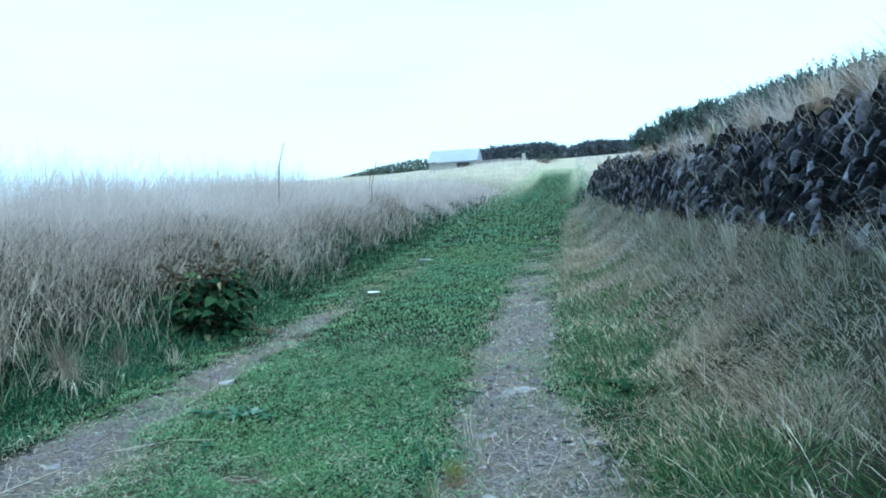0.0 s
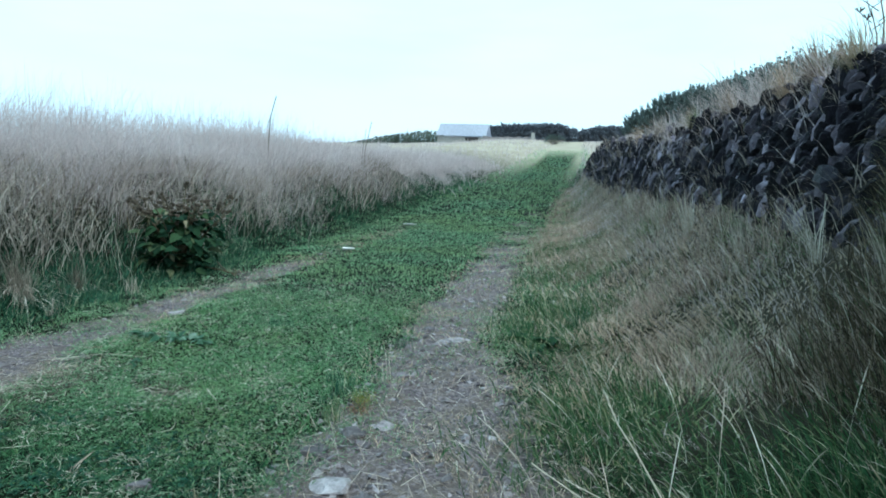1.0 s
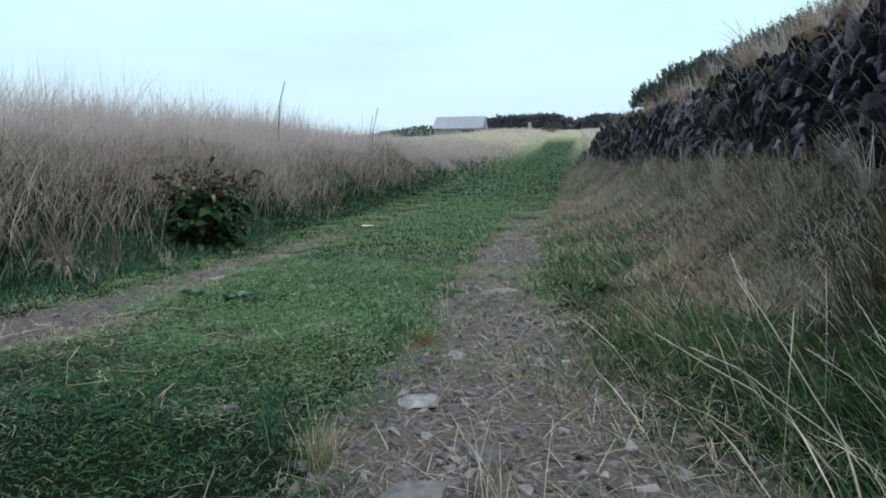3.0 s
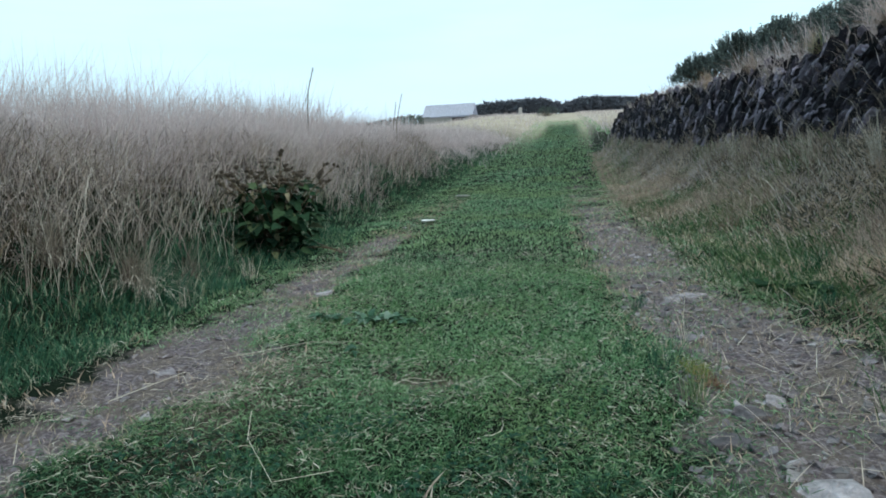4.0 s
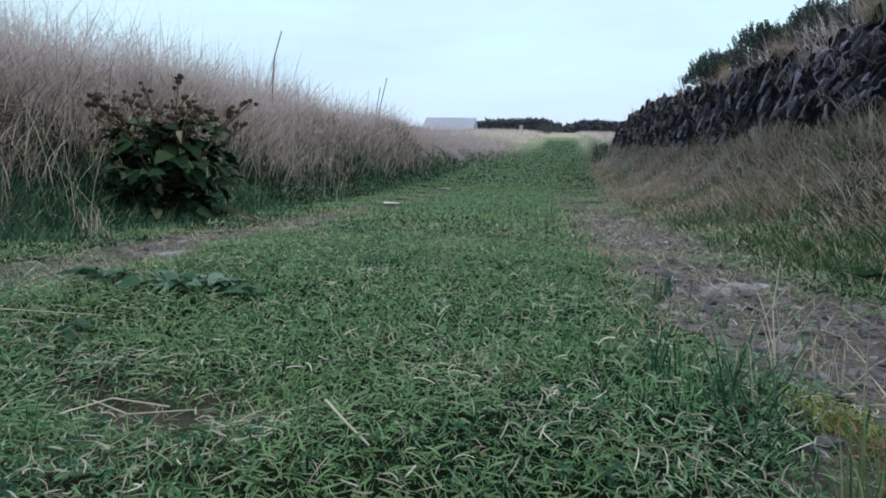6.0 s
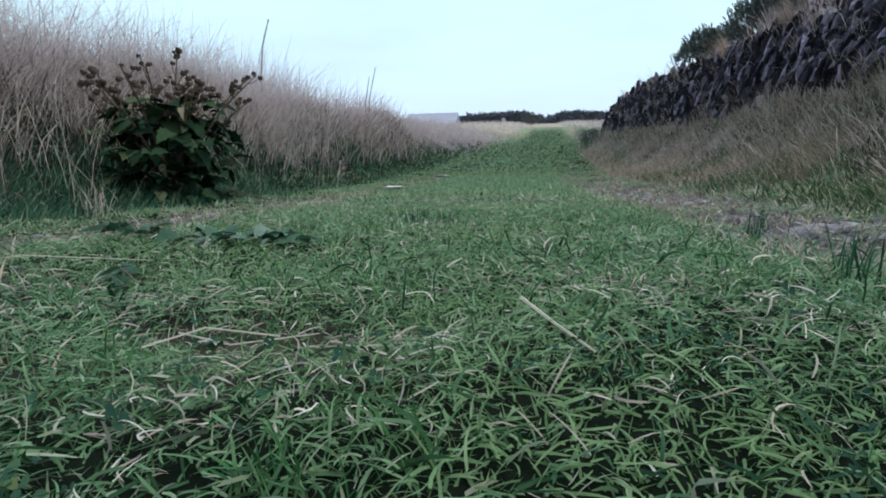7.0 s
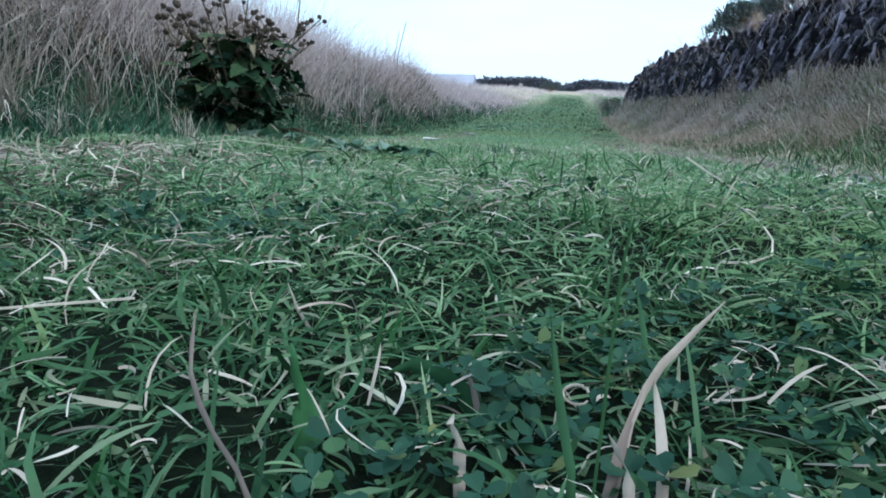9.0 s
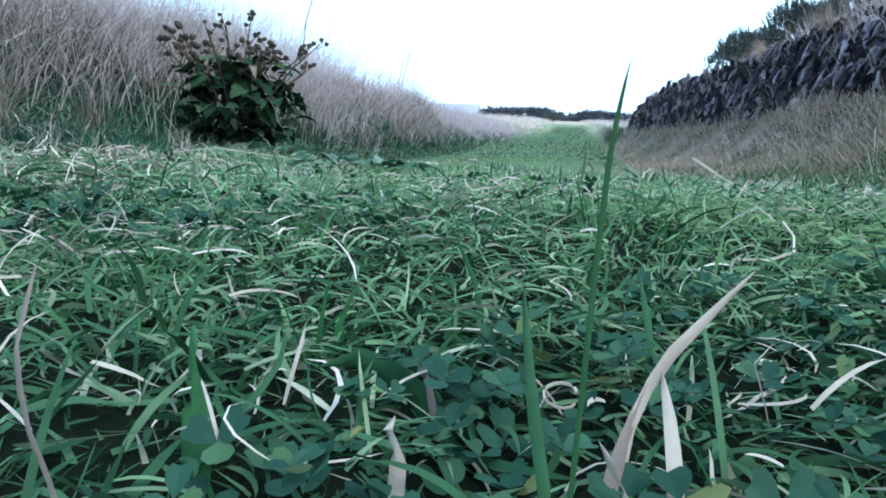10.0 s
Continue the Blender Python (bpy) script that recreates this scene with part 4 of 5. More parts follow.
# ---- stones ----
def rock_mesh(name, size, seed, mat, points=14, boxy=0.6):
    """An angular stone: the hull of points pushed towards a box's sides."""
    r = random.Random(seed)
    bm = bmesh.new()
    for _ in range(points):
        v = [r.uniform(-1, 1) for _ in range(3)]
        big = max(abs(c) for c in v)
        v = [(c / big * boxy + c * (1 - boxy)) * s / 2 for c, s in zip(v, size)]
        bm.verts.new(v)
    bmesh.ops.convex_hull(bm, input=bm.verts)
    loose = [v for v in bm.verts if not v.link_faces]
    bmesh.ops.delete(bm, geom=loose, context="VERTS")
    me = bpy.data.meshes.new(name)
    bm.to_mesh(me)
    bm.free()
    me.materials.append(mat)
    return me


def joined(name, meshes, poses, mat, label, category="", parent=None):
    """Many small pieces as one mesh; meshes are used in turn."""
    data = []
    for me in meshes:
        co = np.zeros(len(me.vertices) * 3)
        me.vertices.foreach_get("co", co)
        data.append((co.reshape(-1, 3), np.array([p.vertices[:] for p in me.polygons])))
    verts, faces, at = [], [], 0
    for i, m in enumerate(poses):
        co, tri = data[i % len(data)]
        a = np.array(m)
        verts.append(co @ a[:3, :3].T + a[:3, 3])
        faces.append(tri + at)
        at += len(co)
    ob = mesh_object(name, np.concatenate(verts), [np.concatenate(faces)], mat, parent)
    return tagged(ob, label, category, kind="stuff")


def ground_z(x, y):
    return float(height(np.array([x]), np.array([y]))[0])


pebbles = [rock_mesh("pebble", (1, 0.8, 0.5), s, M_PEBBLE, 9, 0.3) for s in range(6)]
x, y = scatter(40000, -1.5, 1.7, 1.2, 9, lambda x, y: np.clip(rut(x, y) * 1.1 - 0.25, 0, 1) * (0.34 + 0.56 * (x > 0)), 1.5)
z = height(x, y)
poses = []
for px, py, pz in zip(x, y, z):
    s = 0.006 + 0.045 * random.random() ** 3.2
    poses.append(Matrix.Translation((px, py, pz + s * 0.05)) @ Euler((random.uniform(-0.4, 0.4), random.uniform(-0.4, 0.4), random.uniform(0, 6.28))).to_matrix().to_4x4() @ Matrix.Scale(s, 4))
joined("rut_gravel", pebbles, poses, M_PEBBLE, "loose grey gravel in the wheel ruts", "gravel")

# flat stones set in the ruts: place, length, breadth, height, turn
for i, (sx, sy, ln, br, hg, turn) in enumerate((
        (0.97, 2.09, 0.18, 0.11, 0.045, 4), (0.85, 2.59, 0.17, 0.10, 0.035, 5), (1.09, 2.28, 0.13, 0.10, 0.035, 40), (0.34, 2.49, 0.10, 0.06, 0.035, 20),
        (0.97, 2.55, 0.09, 0.06, 0.04, 80), (0.86, 4.22, 0.2, 0.13, 0.03, 15), (0.72, 4.42, 0.13, 0.09, 0.03, -10), (0.95, 4.38, 0.11, 0.08, 0.025, 60), (0.80, 4.12, 0.1, 0.07, 0.025, 40),
        (0.80, 2.93, 0.10, 0.08, 0.035, 30), (0.88, 3.02, 0.08, 0.06, 0.03, 75), (0.72, 2.80, 0.12, 0.1, 0.03, 0), (-0.78, 4.25, 0.12, 0.08, 0.025, 12),
        (-0.85, 3.1, 0.09, 0.06, 0.03, 50), (0.78, 3.55, 0.1, 0.07, 0.03, 33))):
    st = new("flat_stone", rock_mesh("flat_stone", (ln * 0.72, br * 0.8, hg), 50 + i, M_PEBBLE, 26, 0.8))
    st.matrix_world = pose(sx, sy, ground_z(sx, sy) + hg * 0.05, 2, -3, turn)
    tagged(st, "flat grey stone bedded in the stony wheel rut", "stone", "stones in the ruts")
for i, (sx, sy, ln, turn) in enumerate(((-0.97, 7.57, 0.16, 5), (-1.09, 10.58, 0.22, 8))):
    st = new("white_stone", rock_mesh("white_stone", (ln, 0.09, 0.03), 90 + i, M_WHITE, 14, 0.35))
    st.matrix_world = pose(sx, sy, ground_z(sx, sy) + 0.02, 0, 0, turn)
    tagged(st, "small white quartz stone at the edge of the rut", "stone")

# ---- the stone-faced hedge ----
def slab_mesh(name, size, seed, mat):
    """A split slate: a box with knocked-about corners."""
    r = random.Random(seed)
    bm = bmesh.new()
    for sx in (-1, 1):
        for sy in (-1, 1):
            for sz in (-1, 1):
                bm.verts.new((sx * size[0] / 2 * r.uniform(0.6, 1.1), sy * size[1] / 2 * r.uniform(0.5, 1.2), sz * size[2] / 2 * r.uniform(0.6, 1.15)))
    bm.verts.new((r.uniform(-0.3, 0.3) * size[0], 0.2 * size[1], 0.62 * size[2]))
    bm.verts.new((-0.62 * size[0], 0, r.uniform(-0.3, 0.3) * size[2]))
    bmesh.ops.convex_hull(bm, input=bm.verts)
    bmesh.ops.delete(bm, geom=[v for v in bm.verts if not v.link_faces], context="VERTS")
    me = bpy.data.meshes.new(name)
    bm.to_mesh(me)
    bm.free()
    me.materials.append(mat)
    return me


hedge = new("wall_hedge")
tagged(hedge, "dark slate stone-faced earth hedge with upright slanting stones", "stone wall", kind="structure")
slates = [slab_mesh("stone", (0.09, 0.026 + 0.006 * (s % 5), 0.13 + 0.025 * (s % 4)), 200 + s, M_SLATE) for s in range(10)] + [rock_mesh("stone", (0.09, 0.05, 0.08), 240 + s, M_SLATE, 12, 0.8) for s in range(1)]
r = random.Random(5)
spots = []
row, course = 0, 0.0
while course < 1.05:
    y = -1.0 + r.uniform(0, 0.1)
    while y < 18.5:
        scale = r.uniform(0.55, 1.1) * (0.66 if y < 4.6 else 0.85 if y < 7.0 else 1.25)
        gain = float(verge_gain([y])[0])
        foot = float(rise([y])[0]) + gain
        top = float(hedge_top([y])[0])
        z = foot - 0.06 + course + r.gauss(0, 0.03)
        if z < top - 0.1 + r.uniform(-0.12, 0.05):
            back = 0.24 * max(z - foot, 0) / max(top - foot, 0.1)
            xx = float(wall_line([y])[0]) - 0.02 + back + r.gauss(0, 0.017)
            slant = r.gauss(34, 15)
            if r.random() < 0.13:
                y += 0.03
                continue
            spots.append((y, Matrix.Translation((xx, y, z + 0.05)) @ Euler((radians(slant), radians(r.gauss(8, 10)), radians(r.gauss(-6, 10)))).to_matrix().to_4x4()
                          @ Matrix.Diagonal((0.8, scale * r.uniform(0.4, 0.85), scale * r.uniform(0.6, 1.5), 1))))
        y += 0.042 * scale * r.uniform(0.85, 1.35)
    course += 0.066
spots.sort(key=lambda s: abs(s[0] - 5.0))
for i, (y, m) in enumerate(spots[:300]):
    piece = new("stone", slates[i % len(slates)])
    piece.parent = hedge
    piece.matrix_local = m
joined("far_stonework", slates, [m for _, m in spots[300:]], M_SLATE, "", "", hedge)
big = new("stone", rock_mesh("stone", (0.09, 0.13, 0.12), 333, M_SLATE, 30, 0.7))
big.parent, big.matrix_local = hedge, pose(2.56, 4.17, 0.88, 12, 10, 4)


# ---- plants ----
def leaf_mesh(name, length, breadth, mat, teeth=0.0, cup=0.25, droop=0.4, seed=0, n=7):
    """A broad leaf with a folded midrib, toothed edges and a drooping tip; it points along +y."""
    r = random.Random(seed)
    bm = bmesh.new()
    rows = []
    for i in range(n + 1):
        s = i / n
        half = breadth / 2 * (math.sin(math.pi * min(1, 0.08 + 0.92 * s) ** 0.8) + 0.06) * (1 + teeth * (1 if i % 2 else -1))
        half = max(half, 0.001)
        yy, zz = length * s, length * (0.25 * s - droop * s * s) + r.uniform(-0.01, 0.01) * length
        rows.append([bm.verts.new((-half, yy - teeth * half * 0.5, zz + cup * half)), bm.verts.new((0, yy, zz)), bm.verts.new((half, yy - teeth * half * 0.5, zz + cup * half * r.uniform(0.5, 1.3)))])
    for a, b in zip(rows, rows[1:]):
        bm.faces.new((a[0], a[1], b[1], b[0]))
        bm.faces.new((a[1], a[2], b[2], b[1]))
    me = bpy.data.meshes.new(name)
    bm.to_mesh(me)
    bm.free()
    me.materials.append(mat)
    for p in me.polygons:
        p.use_smooth = True
    return me


def tube_bm(bm, points, r0, r1, sides=5):
    """A tapered stalk through the points."""
    rings = []
    for i, p in enumerate(points):
        d = (points[min(i + 1, len(points) - 1)] - points[max(i - 1, 0)]).normalized()
        a = d.orthogonal().normalized()
        b = d.cross(a)
        rad = r0 + (r1 - r0) * i / (len(points) - 1)
        rings.append([bm.verts.new(p + (a * math.cos(t) + b * math.sin(t)) * rad) for t in (2 * math.pi * k / sides for k in range(sides))])
    for lo, hi in zip(rings, rings[1:]):
        for k in range(sides):
            bm.faces.new((lo[k], lo[(k + 1) % sides], hi[(k + 1) % sides], hi[k]))
    bm.faces.new(rings[-1])


def rosette(px, py, count, size, seed, mat, label, name="dock_plant"):
    base = new(name)
    base.location = (px, py, ground_z(px, py))
    tagged(base, label, "weed")
    r = random.Random(seed)
    kinds = [leaf_mesh("leaf", size, size * 0.42, mat, 0.08, 0.2, 0.45, seed + k) for k in range(3)]
    for i in range(count):
        ob = new("leaf", kinds[i % 3])
        ob.parent = base
        s = r.uniform(0.6, 1.1)
        ob.matrix_local = pose(r.uniform(-0.7, 0.7) * size, r.uniform(-0.5, 0.5) * size, 0.018, r.uniform(-8, 28), r.uniform(-35, 35), i * 137.5 + r.uniform(-20, 20)) @ Matrix.Scale(s, 4)
    return base


LOW = "low rosette of broad green leaves on the track's middle strip"
for i, (px, py, count, size) in enumerate(((-0.53, 3.62, 10, 0.06), (-0.46, 3.61, 8, 0.055), (-0.38, 3.68, 16, 0.065), (-0.30, 3.70, 16, 0.065), (-0.22, 3.67, 9, 0.055), (-0.31, 3.30, 6, 0.045))):
    rosette(px, py, count, size, 10 * i, M_ROSETTE, LOW)
for i, (px, py, count, size) in enumerate(((1.30, 4.18, 18, 0.10), (1.42, 4.12, 16, 0.10), (1.22, 4.27, 10, 0.08))):
    rosette(px, py, count, size, 100 + 10 * i, M_DOCK, "rosette of dark green broad leaves at the edge of the verge")


def burdock(px, py):
    """A bushy weed: dark broad leaves below, branching stems with round brown burs above."""
    base = new("burdock_plant")
    base.location = (px, py, ground_z(px, py) - 0.01)
    tagged(base, "bushy dark green burdock with clustered round brown burs", "weed")
    r = random.Random(3)
    kinds = [leaf_mesh("leaf", 0.15, 0.10, M_DOCK, 0.16, 0.3, 0.5, 70 + k, 9) for k in range(5)]
    for i in range(300):
        a, h = i * 2.4 + r.uniform(-0.3, 0.3), 0.03 + 0.45 * r.random() ** 0.85
        reach = r.uniform(0.04, 0.29) * (1.0 - 0.3 * abs(h - 0.24) / 0.24)
        ob = new("leaf", kinds[i % 5])
        ob.parent = base
        ob.matrix_local = pose(reach * math.cos(a) * 1.1, reach * math.sin(a), h, r.uniform(-45, 30), r.uniform(-30, 30), math.degrees(a) - 90 + r.uniform(-40, 40)) @ Matrix.Scale(r.uniform(0.42, 0.9), 4)
    pale = leaf_mesh("withered_leaf", 0.055, 0.028, M_PALE, 0.1, 0.7, 0.8, 80, 9)
    for px2, py2, pz2, rx, rz in ((0.10, -0.22, 0.26, -70, 170), (0.11, -0.24, 0.19, -80, 200), (-0.12, -0.16, 0.44, -50, 150), (0.02, -0.16, 0.5, -40, 190), (-0.05, -0.18, 0.46, -60, 160), (0.16, -0.14, 0.44, -40, 200), (-0.18, -0.1, 0.4, -60, 140)):
        ob = new("withered_leaf", pale)
        ob.parent = base
        ob.matrix_local = pose(px2, py2, pz2, rx, 10, rz)
    bur = bpy.data.meshes.new("bur")
    bm = bmesh.new()
    bmesh.ops.create_icosphere(bm, subdivisions=2, radius=0.0105)
    for k, v in enumerate(list(bm.verts)):
        v.co *= 1.35 if k % 3 == 0 else 0.9
    bm.to_mesh(bur)
    bm.free()
    bur.materials.append(M_BUR)
    for i in range(24):
        a = i * 2.4
        lean = r.uniform(0.1, 0.48) if i else 0.06
        top = Vector((math.cos(a) * lean * 1.15, math.sin(a) * lean * 0.8, r.uniform(0.42, 0.62) if i else 0.68))
        pts = [Vector((0.02 * math.cos(a), 0.02 * math.sin(a), 0)), Vector((top.x * 0.3, top.y * 0.3, top.z * 0.45)), Vector((top.x * 0.62, top.y * 0.62, top.z * 0.75)), top]
        bm = bmesh.new()
        tube_bm(bm, pts, 0.008, 0.003)
        twigs = []
        for k in range(4):
            start = pts[2].lerp(top, k / 4)
            end = start + Vector((r.uniform(-0.07, 0.07), r.uniform(-0.07, 0.07), r.uniform(0.02, 0.09)))
            tube_bm(bm, [start, start.lerp(end, 0.5) + Vector((0, 0, -0.006)), end], 0.003, 0.002, 4)
            twigs.append(end)
        stem = part("stem", bm, M_STEM, base)
        for end in (top, *twigs):
            for _ in range(r.choice((1, 2, 3))):
                b = new("bur", bur)
                b.parent = stem
                b.matrix_local = Matrix.Translation(end + Vector((r.uniform(-0.014, 0.014), r.uniform(-0.014, 0.014), r.uniform(0, 0.014)))) @ Matrix.Scale(r.uniform(0.6, 1.3), 4)


burdock(-1.55, 5.40)


def gorse(px, py, wide, tall, seed, label="dark green spiny gorse bush on top of the stone hedge", group="gorse on the hedge", dense=720, name="gorse_bush"):
    """A spiny bush: woody stems, and upright shoots thick with needles."""
    base = new(name)
    gz = ground_z(px, py)
    base.location = (px, py, gz)
    tagged(base, label, "bush", group)
    r = random.Random(seed)
    bm = bmesh.new()
    verts, tris = [], []
    for i in range(int(dense * wide * tall)):
        a, u = r.uniform(0, 2 * math.pi), r.uniform(0.0, 1.0) ** 0.6
        lump = 0.75 + 0.25 * math.sin(3 * a + seed) + 0.15 * r.uniform(-1, 1)
        flat = Vector((math.cos(a) * wide * 0.5, math.sin(a) * wide * 0.42, 0)) * math.sqrt(1 - (u * 0.94) ** 2) * lump
        foot = flat * 0.85 + Vector((0, 0, u * tall * 0.78 * (0.8 + 0.2 * lump)))
        way = (Vector((flat.x, flat.y, 0)) * 0.9 / wide + Vector((r.uniform(-0.4, 0.4), r.uniform(-0.4, 0.4), 1.0))).normalized()
        length = r.uniform(0.07, 0.17)
        side = way.orthogonal().normalized()
        other = way.cross(side)
        if i % 14 == 0:
            tube_bm(bm, [Vector((0, 0, -0.05)), foot * 0.5 + Vector((0, 0, 0.02)), foot], 0.016, 0.006, 4)
        for k in range(18):
            s = (k + r.random()) / 18
            at = foot + way * length * s
            t = k * 2.4 + r.random()
            out = (side * math.cos(t) + other * math.sin(t) + way * 0.9).normalized() * r.uniform(0.03, 0.055) * (1.15 - 0.6 * s)
            cross = out.cross(way).normalized() * 0.01
            j = len(verts)
            verts += [at - cross, at + cross, at + out]
            tris.append((j, j + 1, j + 2))
    part("stem", bm, M_STEM, base, "brown woody stems")
    ob = mesh_object("foliage", np.array([v[:] for v in verts]), [np.array(tris)], M_GORSE, base)


for i, (gx, gy, w, t) in enumerate(((3.35, 6.5, 1.2, 0.32), (3.2, 7.5, 1.3, 0.4), (3.1, 8.5, 1.2, 0.46), (3.0, 9.7, 1.2, 0.56), (2.85, 10.9, 1.2, 0.6), (2.65, 12.2, 1.2, 0.48), (2.6, 13.2, 0.9, 0.36), (3.6, 5.0, 1.1, 0.4), (3.7, 3.6, 1.2, 0.5), (3.7, 9.0, 1.3, 0.5))):
    gorse(gx, gy, w, t, 31 + i)
gorse(-1.1, 60, 2.8, 1.0, 77, "low dark green bramble bush where the track tops the rise", "", 260, "bramble_bush")



def tussock(px, py, count, tall, mat, label, toward=None, lean=(0.1, 0.8), width=0.0025, seed=0, name="grass_tussock"):
    """One tuft of grass, its foot at its origin."""
    r = np.random.default_rng(seed)
    k = 4
    prof = np.array([0.8, 0.8, 0.7, 0.6])
    a = r.uniform(0, 6.28, count) if toward is None else r.normal(toward, 0.6, count)
    ln, tl = r.uniform(*lean, count), tall * r.uniform(0.55, 1.0, count)
    foot = r.normal(0, 0.02, (count, 2))
    verts, quads, tris = [], [], []
    for i in range(count):
        p = np.array([foot[i, 0], foot[i, 1], -0.01])
        side = np.array([math.cos(a[i] + 1.57), math.sin(a[i] + 1.57), 0]) * width / 2
        j = len(verts)
        for q in range(k):
            verts += [p - side * prof[q], p + side * prof[q]]
            ang = ln[i] * (0.4 + 0.8 * q / k)
            p = p + np.array([math.sin(ang) * math.cos(a[i]), math.sin(ang) * math.sin(a[i]), math.cos(ang)]) * tl[i] / k
        verts.append(p)
        quads += [[j + 2 * q, j + 2 * q + 1, j + 2 * q + 3, j + 2 * q + 2] for q in range(k - 1)]
        tris.append([j + 2 * k - 2, j + 2 * k - 1, j + 2 * k])
    ob = mesh_object(name, np.array(verts), [np.array(quads), np.array(tris)], mat)
    ob.location = (px, py, ground_z(px, py))
    return tagged(ob, label, "grass tuft")


for i, (px, py, count, tall, toward) in enumerate(((2.36, 4.75, 60, 0.38, 2.9), (2.24, 5.7, 60, 0.42, 2.2), (2.16, 6.6, 50, 0.4, 2.4), (2.05, 8.3, 40, 0.4, 2.4), (2.5, 3.3, 60, 0.45, 2.9))):
    tussock(px, py, count, tall, M_STRAW, "pale straw-coloured grass tussock at the foot of the hedge", toward, (0.1, 0.95), 0.0034, i)
tussock(2.5, 4.04, 46, 0.55, M_STRAW, "pale straw-coloured tussock fanning out from the foot of the hedge", 2.25, (0.7, 1.4), 0.0034, 77)
for i, (px, py, count, tall, mat) in enumerate(((-1.66, 4.05, 240, 0.40, M_LITTER), (-1.56, 4.0, 90, 0.42, M_STRAW), (-1.9, 3.85, 180, 0.40, M_LITTER), (-1.58, 4.4, 110, 0.36, M_LITTER), (-1.95, 3.35, 160, 0.42, M_LITTER))):
    tussock(px, py, count, tall, mat, "dry pinkish-tan tussock drooping over the foot of the bank", -0.7, (0.5, 2.3), 0.0028, 120 + i)
for i, (py, count, tall) in enumerate(((4.55, 240, 0.36), (4.95, 260, 0.4), (5.35, 200, 0.34), (6.3, 220, 0.36), (7.4, 200, 0.34), (8.9, 220, 0.4), (10.6, 200, 0.4))):
    tussock(float(wall_line([py])[0]) + 0.2, py, count, tall, M_FOOT if i % 2 else M_VERGE, "soft olive-tan grass tussock hanging over the hedge's edge", 3.1, (0.2, 1.9), 0.004, 90 + i)
for i, (px, py, count, tall) in enumerate(((0.56, 3.32, 26, 0.09), (0.62, 3.12, 20, 0.08), (0.58, 2.29, 60, 0.15), (0.64, 3.24, 40, 0.13), (-0.09, 4.13, 60, 0.07), (-0.02, 4.16, 50, 0.06), (0.66, 4.0, 30, 0.10), (1.3, 3.9, 46, 0.13), (1.5, 4.55, 40, 0.18))):
    tussock(px, py, count, tall, M_LUSH, "green grass tuft growing at the edge of the rut", None, (0.2, 1.2), 0.0028, 40 + i)
for i, (px, py, count, tall) in enumerate(((0.74, 3.47, 12, 0.16), (0.80, 3.40, 14, 0.12), (1.12, 2.1, 18, 0.2), (-1.35, 4.6, 30, 0.16), (-1.3, 3.9, 26, 0.14))):
    tussock(px, py, count, tall, M_STRAW, "dry straw-coloured grass tuft beside the rut", None, (0.1, 1.1), 0.0024, 60 + i)


for i, (px, py, count, tall) in enumerate(((0.73, 2.2, 120, 0.15), (0.69, 3.02, 60, 0.12))):
    tussock(px, py, count, tall, M_VERGE, "green grass tussock with dry pale tips beside the rut", None, (0.2, 1.3), 0.0022, 70 + i)


def stalk(name, points, r0, r1, mat, label, category, head=0.0):
    """A thin stalk through the points; head: the length of the seed spike along its top."""
    bm = bmesh.new()
    pts = [Vector(p) for p in points]
    base = pts[0].copy()
    tube_bm(bm, [p - base for p in pts], r0, r1, 4)
    if head:
        top, way = pts[-1] - base, (pts[-1] - pts[-2]).normalized()
        r = random.Random(len(bm.verts))
        side = way.orthogonal().normalized()
        other = way.cross(side)
        for k in range(int(head / 0.006)):
            at = top - way * head * (1 - k * 0.006 / head)
            t = k * 2.4
            out = (side * math.cos(t) + other * math.sin(t) + way * 1.3).normalized() * r.uniform(0.008, 0.016) * min(2.5, r0 / 0.0016)
            c = out.cross(way).normalized() * 0.0015 * min(2.5, r0 / 0.0016)
            bm.faces.new([bm.verts.new(v) for v in (at - c, at + c, at + out)])
    me = bpy.data.meshes.new(name)
    bm.to_mesh(me)
    bm.free()
    me.materials.append(mat)
    ob = new(name, me)
    ob.location = base
    return tagged(ob, label, category)


def on_ground(x, y, up=0.0):
    return (x, y, ground_z(x, y) + up)


TALL = "tall dead dock stalk standing above the bank grass"
stalk("dock_stalk", [on_ground(-3.1, 9.8, -0.02), (-3.08, 9.8, 1.3), (-3.05, 9.8, 1.62), (-2.95, 9.78, 1.91)], 0.009, 0.005, M_STEM, TALL, "dead stalk", 0.5)
stalk("dock_stalk", [on_ground(-2.62, 12.75, -0.02), (-2.6, 12.75, 1.3), (-2.48, 12.75, 1.8)], 0.009, 0.005, M_STEM, TALL, "dead stalk", 0.35)
stalk("dock_stalk", [on_ground(-2.7, 12.85, -0.02), (-2.69, 12.85, 1.25), (-2.62, 12.85, 1.66)], 0.008, 0.004, M_STEM, TALL, "dead stalk", 0.3)
CULM = "long pale grass stem with a seed head leaning over the rut"
stalk("seed_grass", [on_ground(1.82, 2.2, -0.01), (1.777, 2.2, 0.085), (1.707, 2.2, 0.19), (1.613, 2.2, 0.342), (1.572, 2.2, 0.4), (1.542, 2.2, 0.463)], 0.0021, 0.0013, M_STRAW_PALE, CULM, "grass", 0.07)
